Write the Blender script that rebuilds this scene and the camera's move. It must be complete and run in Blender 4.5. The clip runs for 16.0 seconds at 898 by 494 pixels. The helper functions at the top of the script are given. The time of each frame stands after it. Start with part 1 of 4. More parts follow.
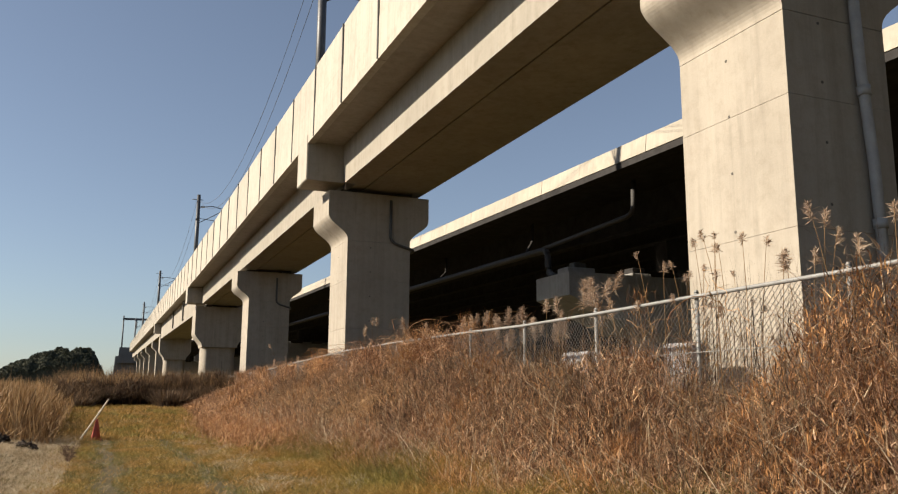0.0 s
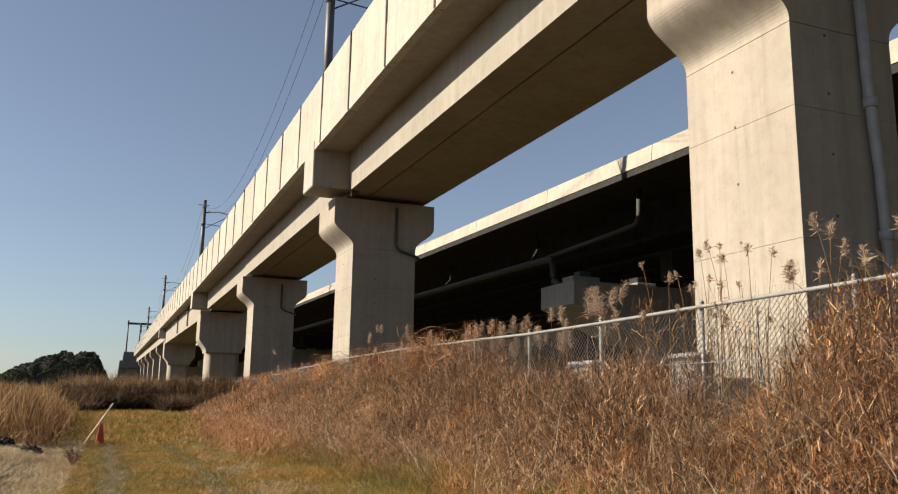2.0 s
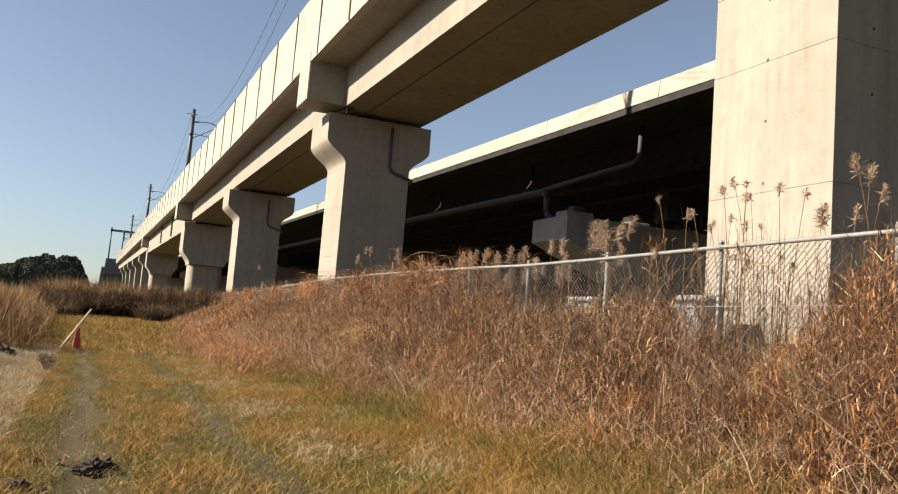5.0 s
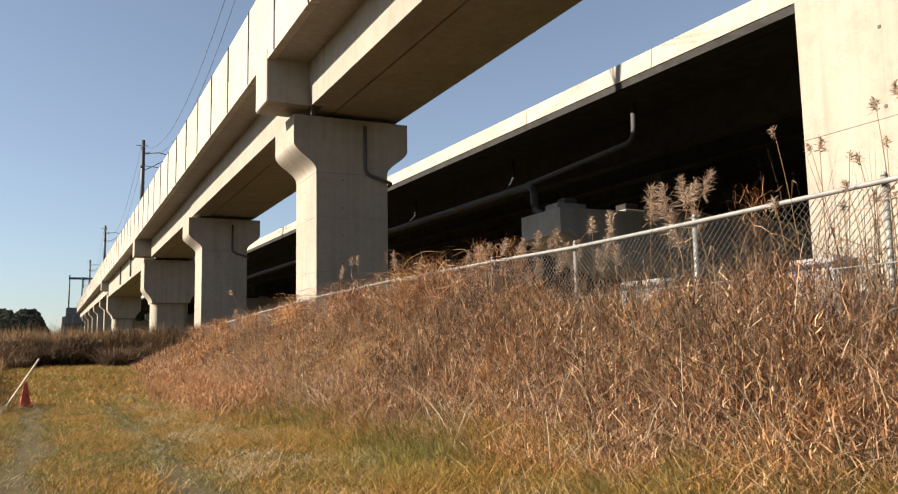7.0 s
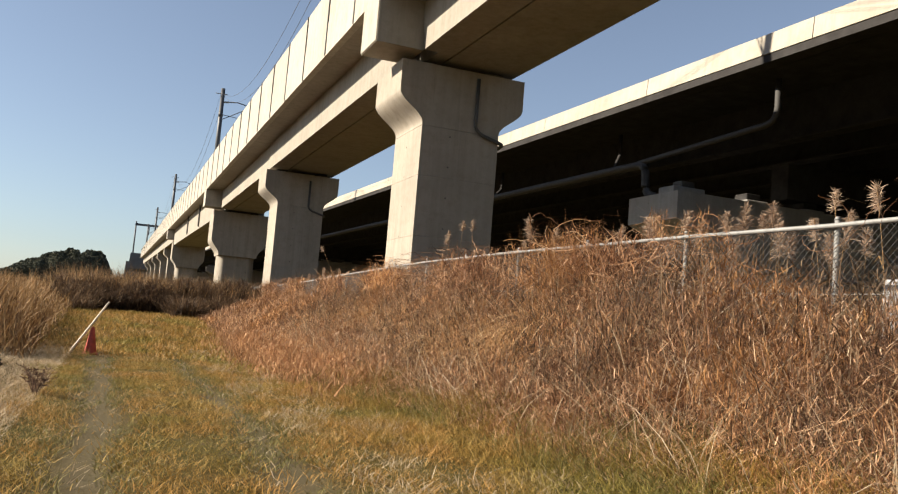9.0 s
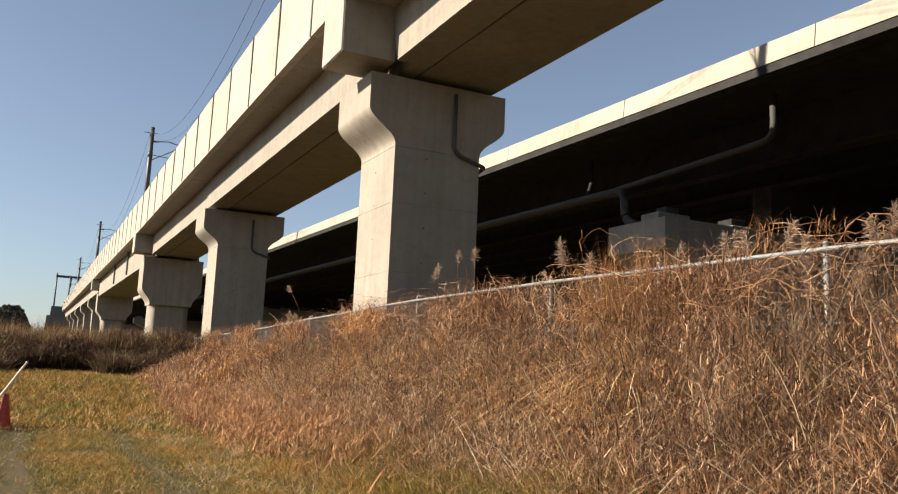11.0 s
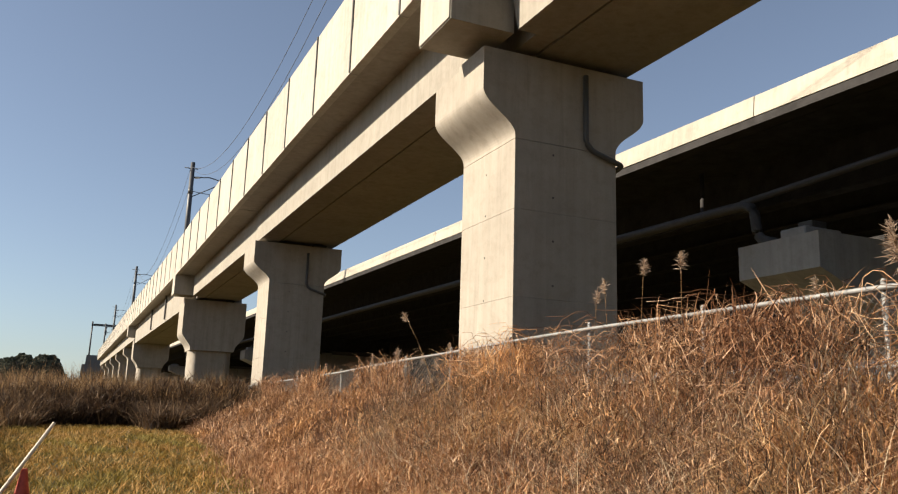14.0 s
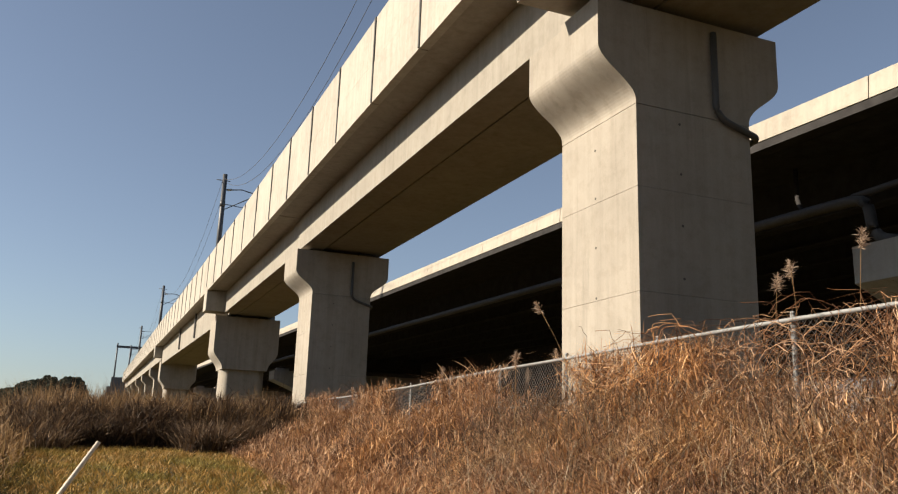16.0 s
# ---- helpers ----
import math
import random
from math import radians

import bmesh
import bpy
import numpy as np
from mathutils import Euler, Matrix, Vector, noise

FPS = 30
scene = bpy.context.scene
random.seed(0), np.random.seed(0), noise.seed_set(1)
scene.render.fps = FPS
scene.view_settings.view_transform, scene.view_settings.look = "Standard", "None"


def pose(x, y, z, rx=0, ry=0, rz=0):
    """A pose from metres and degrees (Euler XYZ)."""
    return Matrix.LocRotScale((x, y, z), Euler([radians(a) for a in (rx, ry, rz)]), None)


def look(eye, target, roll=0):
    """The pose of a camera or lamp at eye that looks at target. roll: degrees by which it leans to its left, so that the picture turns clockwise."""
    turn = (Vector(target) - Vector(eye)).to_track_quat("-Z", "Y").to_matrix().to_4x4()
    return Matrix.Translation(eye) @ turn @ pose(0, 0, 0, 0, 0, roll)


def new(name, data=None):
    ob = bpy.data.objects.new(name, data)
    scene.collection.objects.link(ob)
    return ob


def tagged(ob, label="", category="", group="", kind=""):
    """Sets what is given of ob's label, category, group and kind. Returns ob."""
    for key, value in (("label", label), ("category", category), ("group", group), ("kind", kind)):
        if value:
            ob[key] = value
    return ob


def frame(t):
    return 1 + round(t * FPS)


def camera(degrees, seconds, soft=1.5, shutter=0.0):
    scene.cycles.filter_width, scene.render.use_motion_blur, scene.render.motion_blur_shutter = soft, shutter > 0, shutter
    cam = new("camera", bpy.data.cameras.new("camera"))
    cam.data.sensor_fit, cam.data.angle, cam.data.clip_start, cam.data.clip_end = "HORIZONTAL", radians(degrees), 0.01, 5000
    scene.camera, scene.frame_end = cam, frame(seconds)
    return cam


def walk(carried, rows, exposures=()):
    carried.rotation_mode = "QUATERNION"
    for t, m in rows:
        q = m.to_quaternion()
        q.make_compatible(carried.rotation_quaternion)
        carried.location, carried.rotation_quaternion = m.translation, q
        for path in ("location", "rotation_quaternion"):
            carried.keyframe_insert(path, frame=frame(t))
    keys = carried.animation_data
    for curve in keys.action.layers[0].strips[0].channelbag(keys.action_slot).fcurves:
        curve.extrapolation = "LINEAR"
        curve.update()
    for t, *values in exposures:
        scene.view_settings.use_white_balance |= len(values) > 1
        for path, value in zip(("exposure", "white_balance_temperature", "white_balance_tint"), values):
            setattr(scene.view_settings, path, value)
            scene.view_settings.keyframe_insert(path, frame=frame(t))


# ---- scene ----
cam = camera(57.0, 16.0, 1.2)
PATH = [
    (0, (0.097, 0.849, 2.162), (0.843, 2.670, 2.515), 0.3),
    (0.5, (0.083, 0.831, 2.173), (0.825, 2.653, 2.535), 0.5),
    (1, (0.080, 0.832, 2.141), (0.815, 2.655, 2.510), 0.9),
    (1.5, (0.073, 0.834, 2.151), (0.815, 2.654, 2.520), 0.8),
    (2, (0.075, 0.825, 2.161), (0.809, 2.648, 2.532), 0.9),
    (2.5, (0.069, 0.836, 2.179), (0.805, 2.657, 2.554), 1.0),
    (3, (0.075, 0.827, 2.170), (0.811, 2.650, 2.532), 1.3),
    (3.5, (0.075, 0.843, 2.178), (0.807, 2.669, 2.540), 1.5),
    (4, (0.121, 0.893, 2.165), (0.893, 2.705, 2.516), -0.3),
    (4.5, (0.063, 1.085, 2.156), (0.793, 2.926, 2.429), 4.1),
    (5, (0.141, 1.487, 2.170), (0.922, 3.317, 2.372), 4.5),
    (5.2, (0.109, 1.744, 2.151), (0.808, 3.599, 2.418), 2.8),
    (7.3, (0.524, 4.468, 2.078), (1.396, 6.253, 2.313), -1.1),
    (7.5, (0.525, 4.719, 2.097), (1.379, 6.518, 2.276), 0.8),
    (8, (0.542, 5.444, 2.145), (1.454, 7.212, 2.353), 2.6),
    (8.5, (0.426, 6.165, 2.127), (1.165, 8.008, 2.363), 3.9),
    (9, (0.293, 6.844, 2.103), (1.028, 8.695, 2.290), 4.6),
    (9.5, (0.296, 7.520, 2.112), (1.001, 9.374, 2.367), 2.2),
    (10, (0.235, 8.240, 2.127), (0.979, 10.074, 2.419), 3.5),
    (10.2, (0.279, 8.518, 2.118), (1.056, 10.339, 2.404), 3.5),
    (12.3, (0.296, 11.431, 2.233), (1.196, 13.183, 2.58), 1.8),
    (12.5, (0.258, 11.741, 2.245), (1.082, 13.529, 2.596), -0.3),
    (13, (0.321, 12.467, 2.232), (1.156, 14.231, 2.67), 3.1),
    (13.5, (0.284, 13.058, 2.24), (1.054, 14.856, 2.664), 0.5),
    (14, (0.341, 13.88, 2.227), (1.137, 15.671, 2.627), 1.8),
    (14.5, (0.355, 14.486, 2.195), (1.167, 16.254, 2.659), -1.7),
    (15, (0.241, 15.189, 2.156), (1.008, 16.984, 2.59), 1.8),
    (15.5, (0.226, 15.739, 2.15), (1.002, 17.53, 2.587), -0.9),
    (16, (0.156, 16.562, 2.141), (0.899, 18.363, 2.592), 1.9),
]
walk(cam, [(t, look(eye, target, roll)) for t, eye, target, roll in PATH],
     [(0, 1.24), (3.5, 1.24), (5, 1.5), (8, 1.62), (10, 1.46), (12.5, 1.46), (14.5, 1.38), (16, 1.22)])

# ---- light ----
SUN = Vector((-1.0, 0.27, 0.60)).normalized()
world = bpy.data.worlds.new("sky")
scene.world = world
world.use_nodes = True
wn = world.node_tree
sky = wn.nodes.new("ShaderNodeTexSky")
sky.sky_type = "NISHITA"
sky.sun_disc = False
sky.sun_elevation = math.asin(SUN.z)
sky.sun_rotation = math.atan2(SUN.x, SUN.y)
sky.air_density, sky.dust_density, sky.ozone_density = 1.0, 0.45, 3.6
wn.nodes["Background"].inputs[1].default_value = 0.046
hsv = wn.nodes.new("ShaderNodeHueSaturation")
hsv.inputs["Saturation"].default_value = 0.74
wn.links.new(sky.outputs[0], hsv.inputs["Color"])
wn.links.new(hsv.outputs[0], wn.nodes["Background"].inputs[0])
sun = new("sun", bpy.data.lights.new("sun", "SUN"))
sun.data.energy, sun.data.angle, sun.data.color = 4.0, radians(0.55), (1.0, 0.87, 0.69)
sun.matrix_world = look(SUN * 60, (0, 0, 0))


# ---- materials ----
def material(name, rough=0.9, metal=0.0):
    m = bpy.data.materials.new(name)
    m.use_nodes = True
    b = m.node_tree.nodes["Principled BSDF"]
    b.inputs["Roughness"].default_value = rough
    b.inputs["Metallic"].default_value = metal
    return m, m.node_tree, b


def link(nt, a, b):
    nt.links.new(a, b)


def coords(nt, scale=(1, 1, 1), which="Object"):
    tc = nt.nodes.new("ShaderNodeNewGeometry") if which == "World" else nt.nodes.new("ShaderNodeTexCoord")
    mp = nt.nodes.new("ShaderNodeMapping")
    mp.inputs["Scale"].default_value = scale
    link(nt, tc.outputs["Position" if which == "World" else which], mp.inputs[0])
    return mp.outputs[0]


def noise_tex(nt, vec, scale, detail=5, rough=0.6):
    n = nt.nodes.new("ShaderNodeTexNoise")
    n.inputs["Scale"].default_value, n.inputs["Detail"].default_value, n.inputs["Roughness"].default_value = scale, detail, rough
    link(nt, vec, n.inputs["Vector"])
    return n.outputs["Fac"]


def ramp(nt, fac, stops):
    r = nt.nodes.new("ShaderNodeValToRGB")
    while len(r.color_ramp.elements) < len(stops):
        r.color_ramp.elements.new(0.5)
    for e, (p, c) in zip(r.color_ramp.elements, stops):
        e.position, e.color = p, (*c, 1) if len(c) == 3 else c
    link(nt, fac, r.inputs[0])
    return r.outputs[0]


def mixed(nt, fac, a, b, how="MIX"):
    m = nt.nodes.new("ShaderNodeMix")
    m.data_type, m.blend_type = "RGBA", how
    for v, s in ((fac, m.inputs[0]), (a, m.inputs[6]), (b, m.inputs[7])):
        if isinstance(v, (int, float)):
            s.default_value = v
        elif isinstance(v, tuple):
            s.default_value = (*v, 1)
        else:
            link(nt, v, s)
    return m.outputs[2]


def bump(nt, b, height, strength=0.3, dist=0.02):
    n = nt.nodes.new("ShaderNodeBump")
    n.inputs["Strength"].default_value, n.inputs["Distance"].default_value = strength, dist
    link(nt, height, n.inputs["Height"])
    link(nt, n.outputs[0], b.inputs["Normal"])


def concrete(name, base=(0.40, 0.365, 0.305), streak=0.5, dark=(0.13, 0.115, 0.095)):
    m, nt, b = material(name, 0.88)
    world_at = coords(nt, which="World")
    broad = noise_tex(nt, world_at, 0.45, 6, 0.65)
    runs = noise_tex(nt, coords(nt, (2.6, 2.6, 0.16), "World"), 1.6, 6, 0.7)
    boards = noise_tex(nt, coords(nt, (5.5, 5.5, 0.05), "World"), 1.1, 2, 0.5)
    grain = noise_tex(nt, world_at, 38, 4, 0.7)
    blots = noise_tex(nt, world_at, 3.2, 8, 0.75)
    col = ramp(nt, broad, [(0.3, tuple(v * 0.86 for v in base)), (0.72, tuple(min(1, v * 1.1) for v in base))])
    col = mixed(nt, ramp(nt, runs, [(0.52, (0, 0, 0)), (0.8, (streak, streak, streak))]), col, dark)
    col = mixed(nt, 0.25, col, ramp(nt, boards, [(0.35, (0.62, 0.6, 0.58)), (0.65, (1, 1, 1))]), "MULTIPLY")
    col = mixed(nt, 0.3, col, ramp(nt, blots, [(0.36, (0.6, 0.57, 0.52)), (0.52, (1, 1, 1))]), "MULTIPLY")
    col = mixed(nt, 0.2, col, ramp(nt, grain, [(0.3, (0.6, 0.6, 0.6)), (0.7, (1, 1, 1))]), "MULTIPLY")
    link(nt, col, b.inputs["Base Color"])
    bump(nt, b, grain, 0.25, 0.01)
    return m


def plain(name, col, rough=0.6, metal=0.0, vary=0.25, scale=6.0):
    m, nt, b = material(name, rough, metal)
    n = noise_tex(nt, coords(nt, which="World"), scale, 6, 0.7)
    lo, hi = tuple(v * (1 - vary) for v in col), tuple(min(1, v * (1 + vary)) for v in col)
    link(nt, ramp(nt, n, [(0.32, lo), (0.68, hi)]), b.inputs["Base Color"])
    bump(nt, b, n, 0.12, 0.01)
    return m


def blades(name, stops, patch=((0.7, 0.62, 0.5), (1.1, 1.1, 1.1)), scale=0.5, rough=0.75, through_light=0.25):
    """Dry or green grass: each blade its own tint, with broad patches over the ground."""
    m, nt, b = material(name, rough)
    b.inputs["Specular IOR Level"].default_value = 0.25
    geo = nt.nodes.new("ShaderNodeNewGeometry")
    col = ramp(nt, geo.outputs["Random Per Island"], [(p, tuple(v * 1.14 for v in c)) for p, c in stops])
    n = noise_tex(nt, coords(nt, which="World"), scale, 4, 0.6)
    col = mixed(nt, 1.0, col, ramp(nt, n, [(0.36 + 0.28 * k / (len(patch) - 1), c) for k, c in enumerate(patch)]), "MULTIPLY")
    link(nt, col, b.inputs["Base Color"])
    t = nt.nodes.new("ShaderNodeBsdfTranslucent")
    link(nt, col, t.inputs[0])
    mix = nt.nodes.new("ShaderNodeMixShader")
    mix.inputs[0].default_value = through_light
    link(nt, b.outputs[0], mix.inputs[1])
    link(nt, t.outputs[0], mix.inputs[2])
    link(nt, mix.outputs[0], nt.nodes["Material Output"].inputs[0])
    return m


CONCRETE = concrete("pier_concrete", (0.355, 0.318, 0.265), 0.45)
GIRDER = concrete("girder_concrete", (0.325, 0.297, 0.252), 0.4)
PANEL = concrete("parapet_concrete", (0.435, 0.402, 0.345), 0.35)
FARCON = concrete("far_parapet_concrete", (0.445, 0.405, 0.34), 0.35)
CAPCON = concrete("far_pier_concrete", (0.34, 0.33, 0.32), 0.3)
ENDCON = concrete("dark_grey_concrete", (0.13, 0.135, 0.14), 0.3)
BLOCK = concrete("weathered_concrete", (0.36, 0.365, 0.385), 0.3)
# Deep shade painted in: road deck underside, its back wall, drain openings.
SHADEDARK = plain("shade_dark_surface", (0.045, 0.043, 0.043), 0.9, 0.0, 0.3, 2.0)
SHADEDARK.node_tree.nodes["Principled BSDF"].inputs["Specular IOR Level"].default_value = 0.05
PIPE = plain("grey_plastic_pipe", (0.3, 0.3, 0.3), 0.5, 0.0, 0.15, 4.0)
# grey pipe toned near black for the shade under the road deck
SHADEPIPE = plain("shade_dark_pipe", (0.05, 0.048, 0.046), 0.75, 0.0, 0.2, 4.0)
DULLPIPE = plain("dull_dark_pipe", (0.065, 0.063, 0.06), 0.6, 0.0, 0.2, 4.0)
STEEL = plain("galvanised_steel", (0.24, 0.24, 0.235), 0.6, 0.3, 0.2, 9.0)
MASTSTEEL = plain("dark_mast_steel", (0.06, 0.063, 0.07), 0.5, 0.3, 0.2, 3.0)
WIRE = plain("cable_black", (0.05, 0.05, 0.055), 0.6)
HOLE = plain("dark_tie_hole", (0.09, 0.08, 0.07), 0.9)
RED = plain("faded_red_plastic", (0.36, 0.05, 0.03), 0.6, 0.0, 0.35, 14.0)
POLE = plain("weathered_pale_wood", (0.62, 0.55, 0.45), 0.8, 0.0, 0.2, 20.0)
SOIL = plain("dark_soil", (0.04, 0.028, 0.02), 0.97, 0.0, 0.6, 26.0)


def ground_material():
    m, nt, b = material("path_ground", 0.95)
    b.inputs["Specular IOR Level"].default_value = 0.12
    at = coords(nt, which="World")
    fine, mid, broad = noise_tex(nt, at, 30, 6, 0.75), noise_tex(nt, at, 2.2, 6, 0.7), noise_tex(nt, at, 0.35, 4, 0.6)
    col = ramp(nt, mid, [(0.32, (0.045, 0.045, 0.012)), (0.5, (0.085, 0.06, 0.018)), (0.68, (0.13, 0.085, 0.03))])
    col = mixed(nt, ramp(nt, broad, [(0.42, (0, 0, 0)), (0.6, (0.6, 0.6, 0.6))]), col, (0.08, 0.072, 0.02))
    # two wheel ruts of bare earth along the path
    sep = nt.nodes.new("ShaderNodeSeparateXYZ")
    link(nt, at, sep.inputs[0])
    wob = nt.nodes.new("ShaderNodeMath")
    wob.operation = "MULTIPLY_ADD"
    link(nt, mid, wob.inputs[0])
    wob.inputs[1].default_value = 0.3
    link(nt, sep.outputs[0], wob.inputs[2])
    for centre in (0.4, 1.75):
        d = nt.nodes.new("ShaderNodeMath")
        d.operation = "SUBTRACT"
        link(nt, wob.outputs[0], d.inputs[0])
        d.inputs[1].default_value = centre
        a = nt.nodes.new("ShaderNodeMath")
        a.operation = "ABSOLUTE"
        link(nt, d.outputs[0], a.inputs[0])
        col = mixed(nt, ramp(nt, a.outputs[0], [(0.08, (0.75, 0.75, 0.75)), (0.42, (0, 0, 0))]), col, (0.12, 0.1, 0.062))
    col = mixed(nt, 0.5, col, ramp(nt, fine, [(0.3, (0.45, 0.42, 0.38)), (0.7, (1.2, 1.2, 1.2))]), "MULTIPLY")
    link(nt, col, b.inputs["Base Color"])
    bump(nt, b, fine, 0.6, 0.03)
    return m


GROUND = ground_material()
DRY = blades("dry_grass", [(0.0, (0.06, 0.034, 0.022)), (0.35, (0.17, 0.096, 0.055)), (0.6, (0.32, 0.192, 0.105)), (0.82, (0.52, 0.35, 0.21)), (1.0, (0.72, 0.58, 0.42))],
             ((0.8, 0.66, 0.6), (1.0, 0.92, 0.88), (1.25, 1.02, 0.74)), 0.6)
DARKSTEM = blades("dark_bare_stems", [(0.0, (0.03, 0.021, 0.016)), (1.0, (0.09, 0.06, 0.042))], ((0.8, 0.8, 0.8), (1.0, 1.0, 1.0)), 0.8, 0.85, 0.0)
STEMS = blades("dead_stems", [(0.0, (0.05, 0.033, 0.026)), (0.6, (0.15, 0.092, 0.066)), (1.0, (0.34, 0.235, 0.165))], ((0.75, 0.68, 0.64), (1.05, 1.0, 1.0)), 0.8, 0.8, 0.05)
RUST = blades("rusty_weeds", [(0.0, (0.11, 0.055, 0.026)), (0.5, (0.24, 0.12, 0.05)), (1.0, (0.42, 0.24, 0.1))], ((0.75, 0.7, 0.65), (1.15, 1.1, 1.1)), 0.7)
GOLD = blades("golden_grass", [(0.0, (0.26, 0.15, 0.065)), (0.5, (0.5, 0.32, 0.15)), (1.0, (0.72, 0.55, 0.35))], ((0.85, 0.8, 0.75), (1.1, 1.05, 1.0)), 0.8)
STRAW = blades("pale_straw", [(0.0, (0.24, 0.18, 0.11)), (0.5, (0.4, 0.32, 0.21)), (1.0, (0.58, 0.5, 0.38))], ((0.75, 0.7, 0.65), (1.05, 1.05, 1.05)), 0.8)
REED = blades("reed_field", [(0.0, (0.13, 0.08, 0.04)), (0.5, (0.26, 0.17, 0.085)), (1.0, (0.4, 0.29, 0.165))], ((0.62, 0.54, 0.46), (1.1, 1.05, 1.0)), 0.3)
THICKET = blades("dark_thicket", [(0.0, (0.05, 0.034, 0.024)), (0.6, (0.13, 0.085, 0.05)), (1.0, (0.25, 0.17, 0.1))], ((0.5, 0.46, 0.46), (1.0, 1.0, 1.0)), 0.5)
GREEN = blades("green_grass", [(0.0, (0.075, 0.075, 0.022)), (0.6, (0.15, 0.14, 0.045)), (1.0, (0.29, 0.25, 0.11))], ((0.8, 0.8, 0.8), (1.1, 1.05, 1.0)), 0.9)
ORANGE = blades("orange_weeds", [(0.0, (0.17, 0.085, 0.042)), (0.5, (0.36, 0.19, 0.095)), (1.0, (0.55, 0.36, 0.2))], ((0.75, 0.75, 0.75), (1.1, 1.05, 1.0)), 0.8)
TURF = blades("path_turf", [(0.0, (0.1, 0.085, 0.028)), (0.35, (0.19, 0.145, 0.048)), (0.7, (0.3, 0.22, 0.085)), (1.0, (0.46, 0.37, 0.21))],
              ((0.78, 0.82, 0.5), (1.05, 0.9, 0.6), (1.2, 0.9, 0.62), (1.15, 1.03, 0.95)), 0.7)
PLUME = blades("seed_plume", [(0.0, (0.22, 0.15, 0.1)), (1.0, (0.5, 0.4, 0.31))], ((0.85, 0.8, 0.8), (1.05, 1.05, 1.05)), 2.0, 0.9, 0.35)
LEAVES = blades("hill_leaves", [(0.0, (0.03, 0.036, 0.026)), (0.6, (0.055, 0.06, 0.04)), (1.0, (0.1, 0.098, 0.066))], ((0.7, 0.7, 0.7), (1.1, 1.1, 1.1)), 0.05, 0.8, 0.1)


# ---- building tools ----
def mesh_of(name, verts, faces, mat, smooth=False):
    me = bpy.data.meshes.new(name)
    me.from_pydata([tuple(v) for v in verts], [], faces)
    me.materials.append(mat)
    if smooth:
        for p in me.polygons:
            p.use_smooth = True
    me.update()
    return me


def part(name, bm, mat, parent, label=""):
    me = bpy.data.meshes.new(name)
    bmesh.ops.recalc_face_normals(bm, faces=bm.faces)
    bm.to_mesh(me)
    bm.free()
    me.materials.append(mat)
    ob = new(name, me)
    ob.parent = parent
    return tagged(ob, label)


def thing(name, label, category, at=(0, 0, 0), group="", kind=""):
    ob = new(name)
    ob.location = at
    return tagged(ob, label, category, group, kind)


def box(x0, x1, y0, y1, z0, z1, bev=0.0, bm=None):
    bm = bm or bmesh.new()
    made = bmesh.ops.create_cube(bm, size=1, matrix=Matrix.LocRotScale(((x0 + x1) / 2, (y0 + y1) / 2, (z0 + z1) / 2), None, (x1 - x0, y1 - y0, z1 - z0)))
    if bev:
        edges = {e for v in made["verts"] for e in v.link_edges}
        bmesh.ops.bevel(bm, geom=list(edges), offset=bev, segments=1, affect="EDGES")
    return bm


def extruded(profile, y0, y1, bev=0.0, rise0=0.0, rise1=0.0):
    """A profile in x and z drawn out along y, its ends lifted by the grade."""
    bm = bmesh.new()
    a = [bm.verts.new((x, y0, z + rise0)) for x, z in profile]
    b = [bm.verts.new((x, y1, z + rise1)) for x, z in profile]
    bm.faces.new(a)
    bm.faces.new(b[::-1])
    n = len(a)
    for i in range(n):
        bm.faces.new((a[i], b[i], b[(i + 1) % n], a[(i + 1) % n]))
    if bev:
        edges = [e for e in bm.edges if len(e.link_faces) == 2 and e.calc_face_angle(0) > 0.6]
        bmesh.ops.bevel(bm, geom=edges, offset=bev, segments=2, affect="EDGES")
    return bm


def tube(points, radius, sides=8, bm=None, caps=True):
    bm = bm or bmesh.new()
    pts = [Vector(p) for p in points]
    rings = []
    for i, p in enumerate(pts):
        d = (pts[min(i + 1, len(pts) - 1)] - pts[max(i - 1, 0)]).normalized()
        side = d.cross(Vector((0, 0, 1)) if abs(d.z) < 0.9 else Vector((0, 1, 0))).normalized()
        up = side.cross(d)
        r = radius[i] if isinstance(radius, (list, tuple)) else radius
        rings.append([bm.verts.new(p + side * r * math.cos(k * math.tau / sides) + up * r * math.sin(k * math.tau / sides)) for k in range(sides)])
    for a, b in zip(rings, rings[1:]):
        for k in range(sides):
            f = bm.faces.new((a[k], a[(k + 1) % sides], b[(k + 1) % sides], b[k]))
            f.smooth = True
    if caps:
        bm.faces.new(rings[0][::-1])
        bm.faces.new(rings[-1])
    return bm


def rounded_path(points, r=0.3, steps=5):
    """A line of pipe with its corners turned round."""
    pts = [Vector(p) for p in points]
    out = [pts[0]]
    for a, b, c in zip(pts, pts[1:], pts[2:]):
        p, q = b + (a - b).normalized() * r, b + (c - b).normalized() * r
        for k in range(steps + 1):
            s = k / steps
            out.append(p * (1 - s) ** 2 + b * 2 * s * (1 - s) + q * s * s)
    return out + [pts[-1]]


def grade(y):
    """How far the line has risen at y."""
    return 0.006 * (y - 26) if y < 67 else 0.246 + 0.016 * (y - 67)


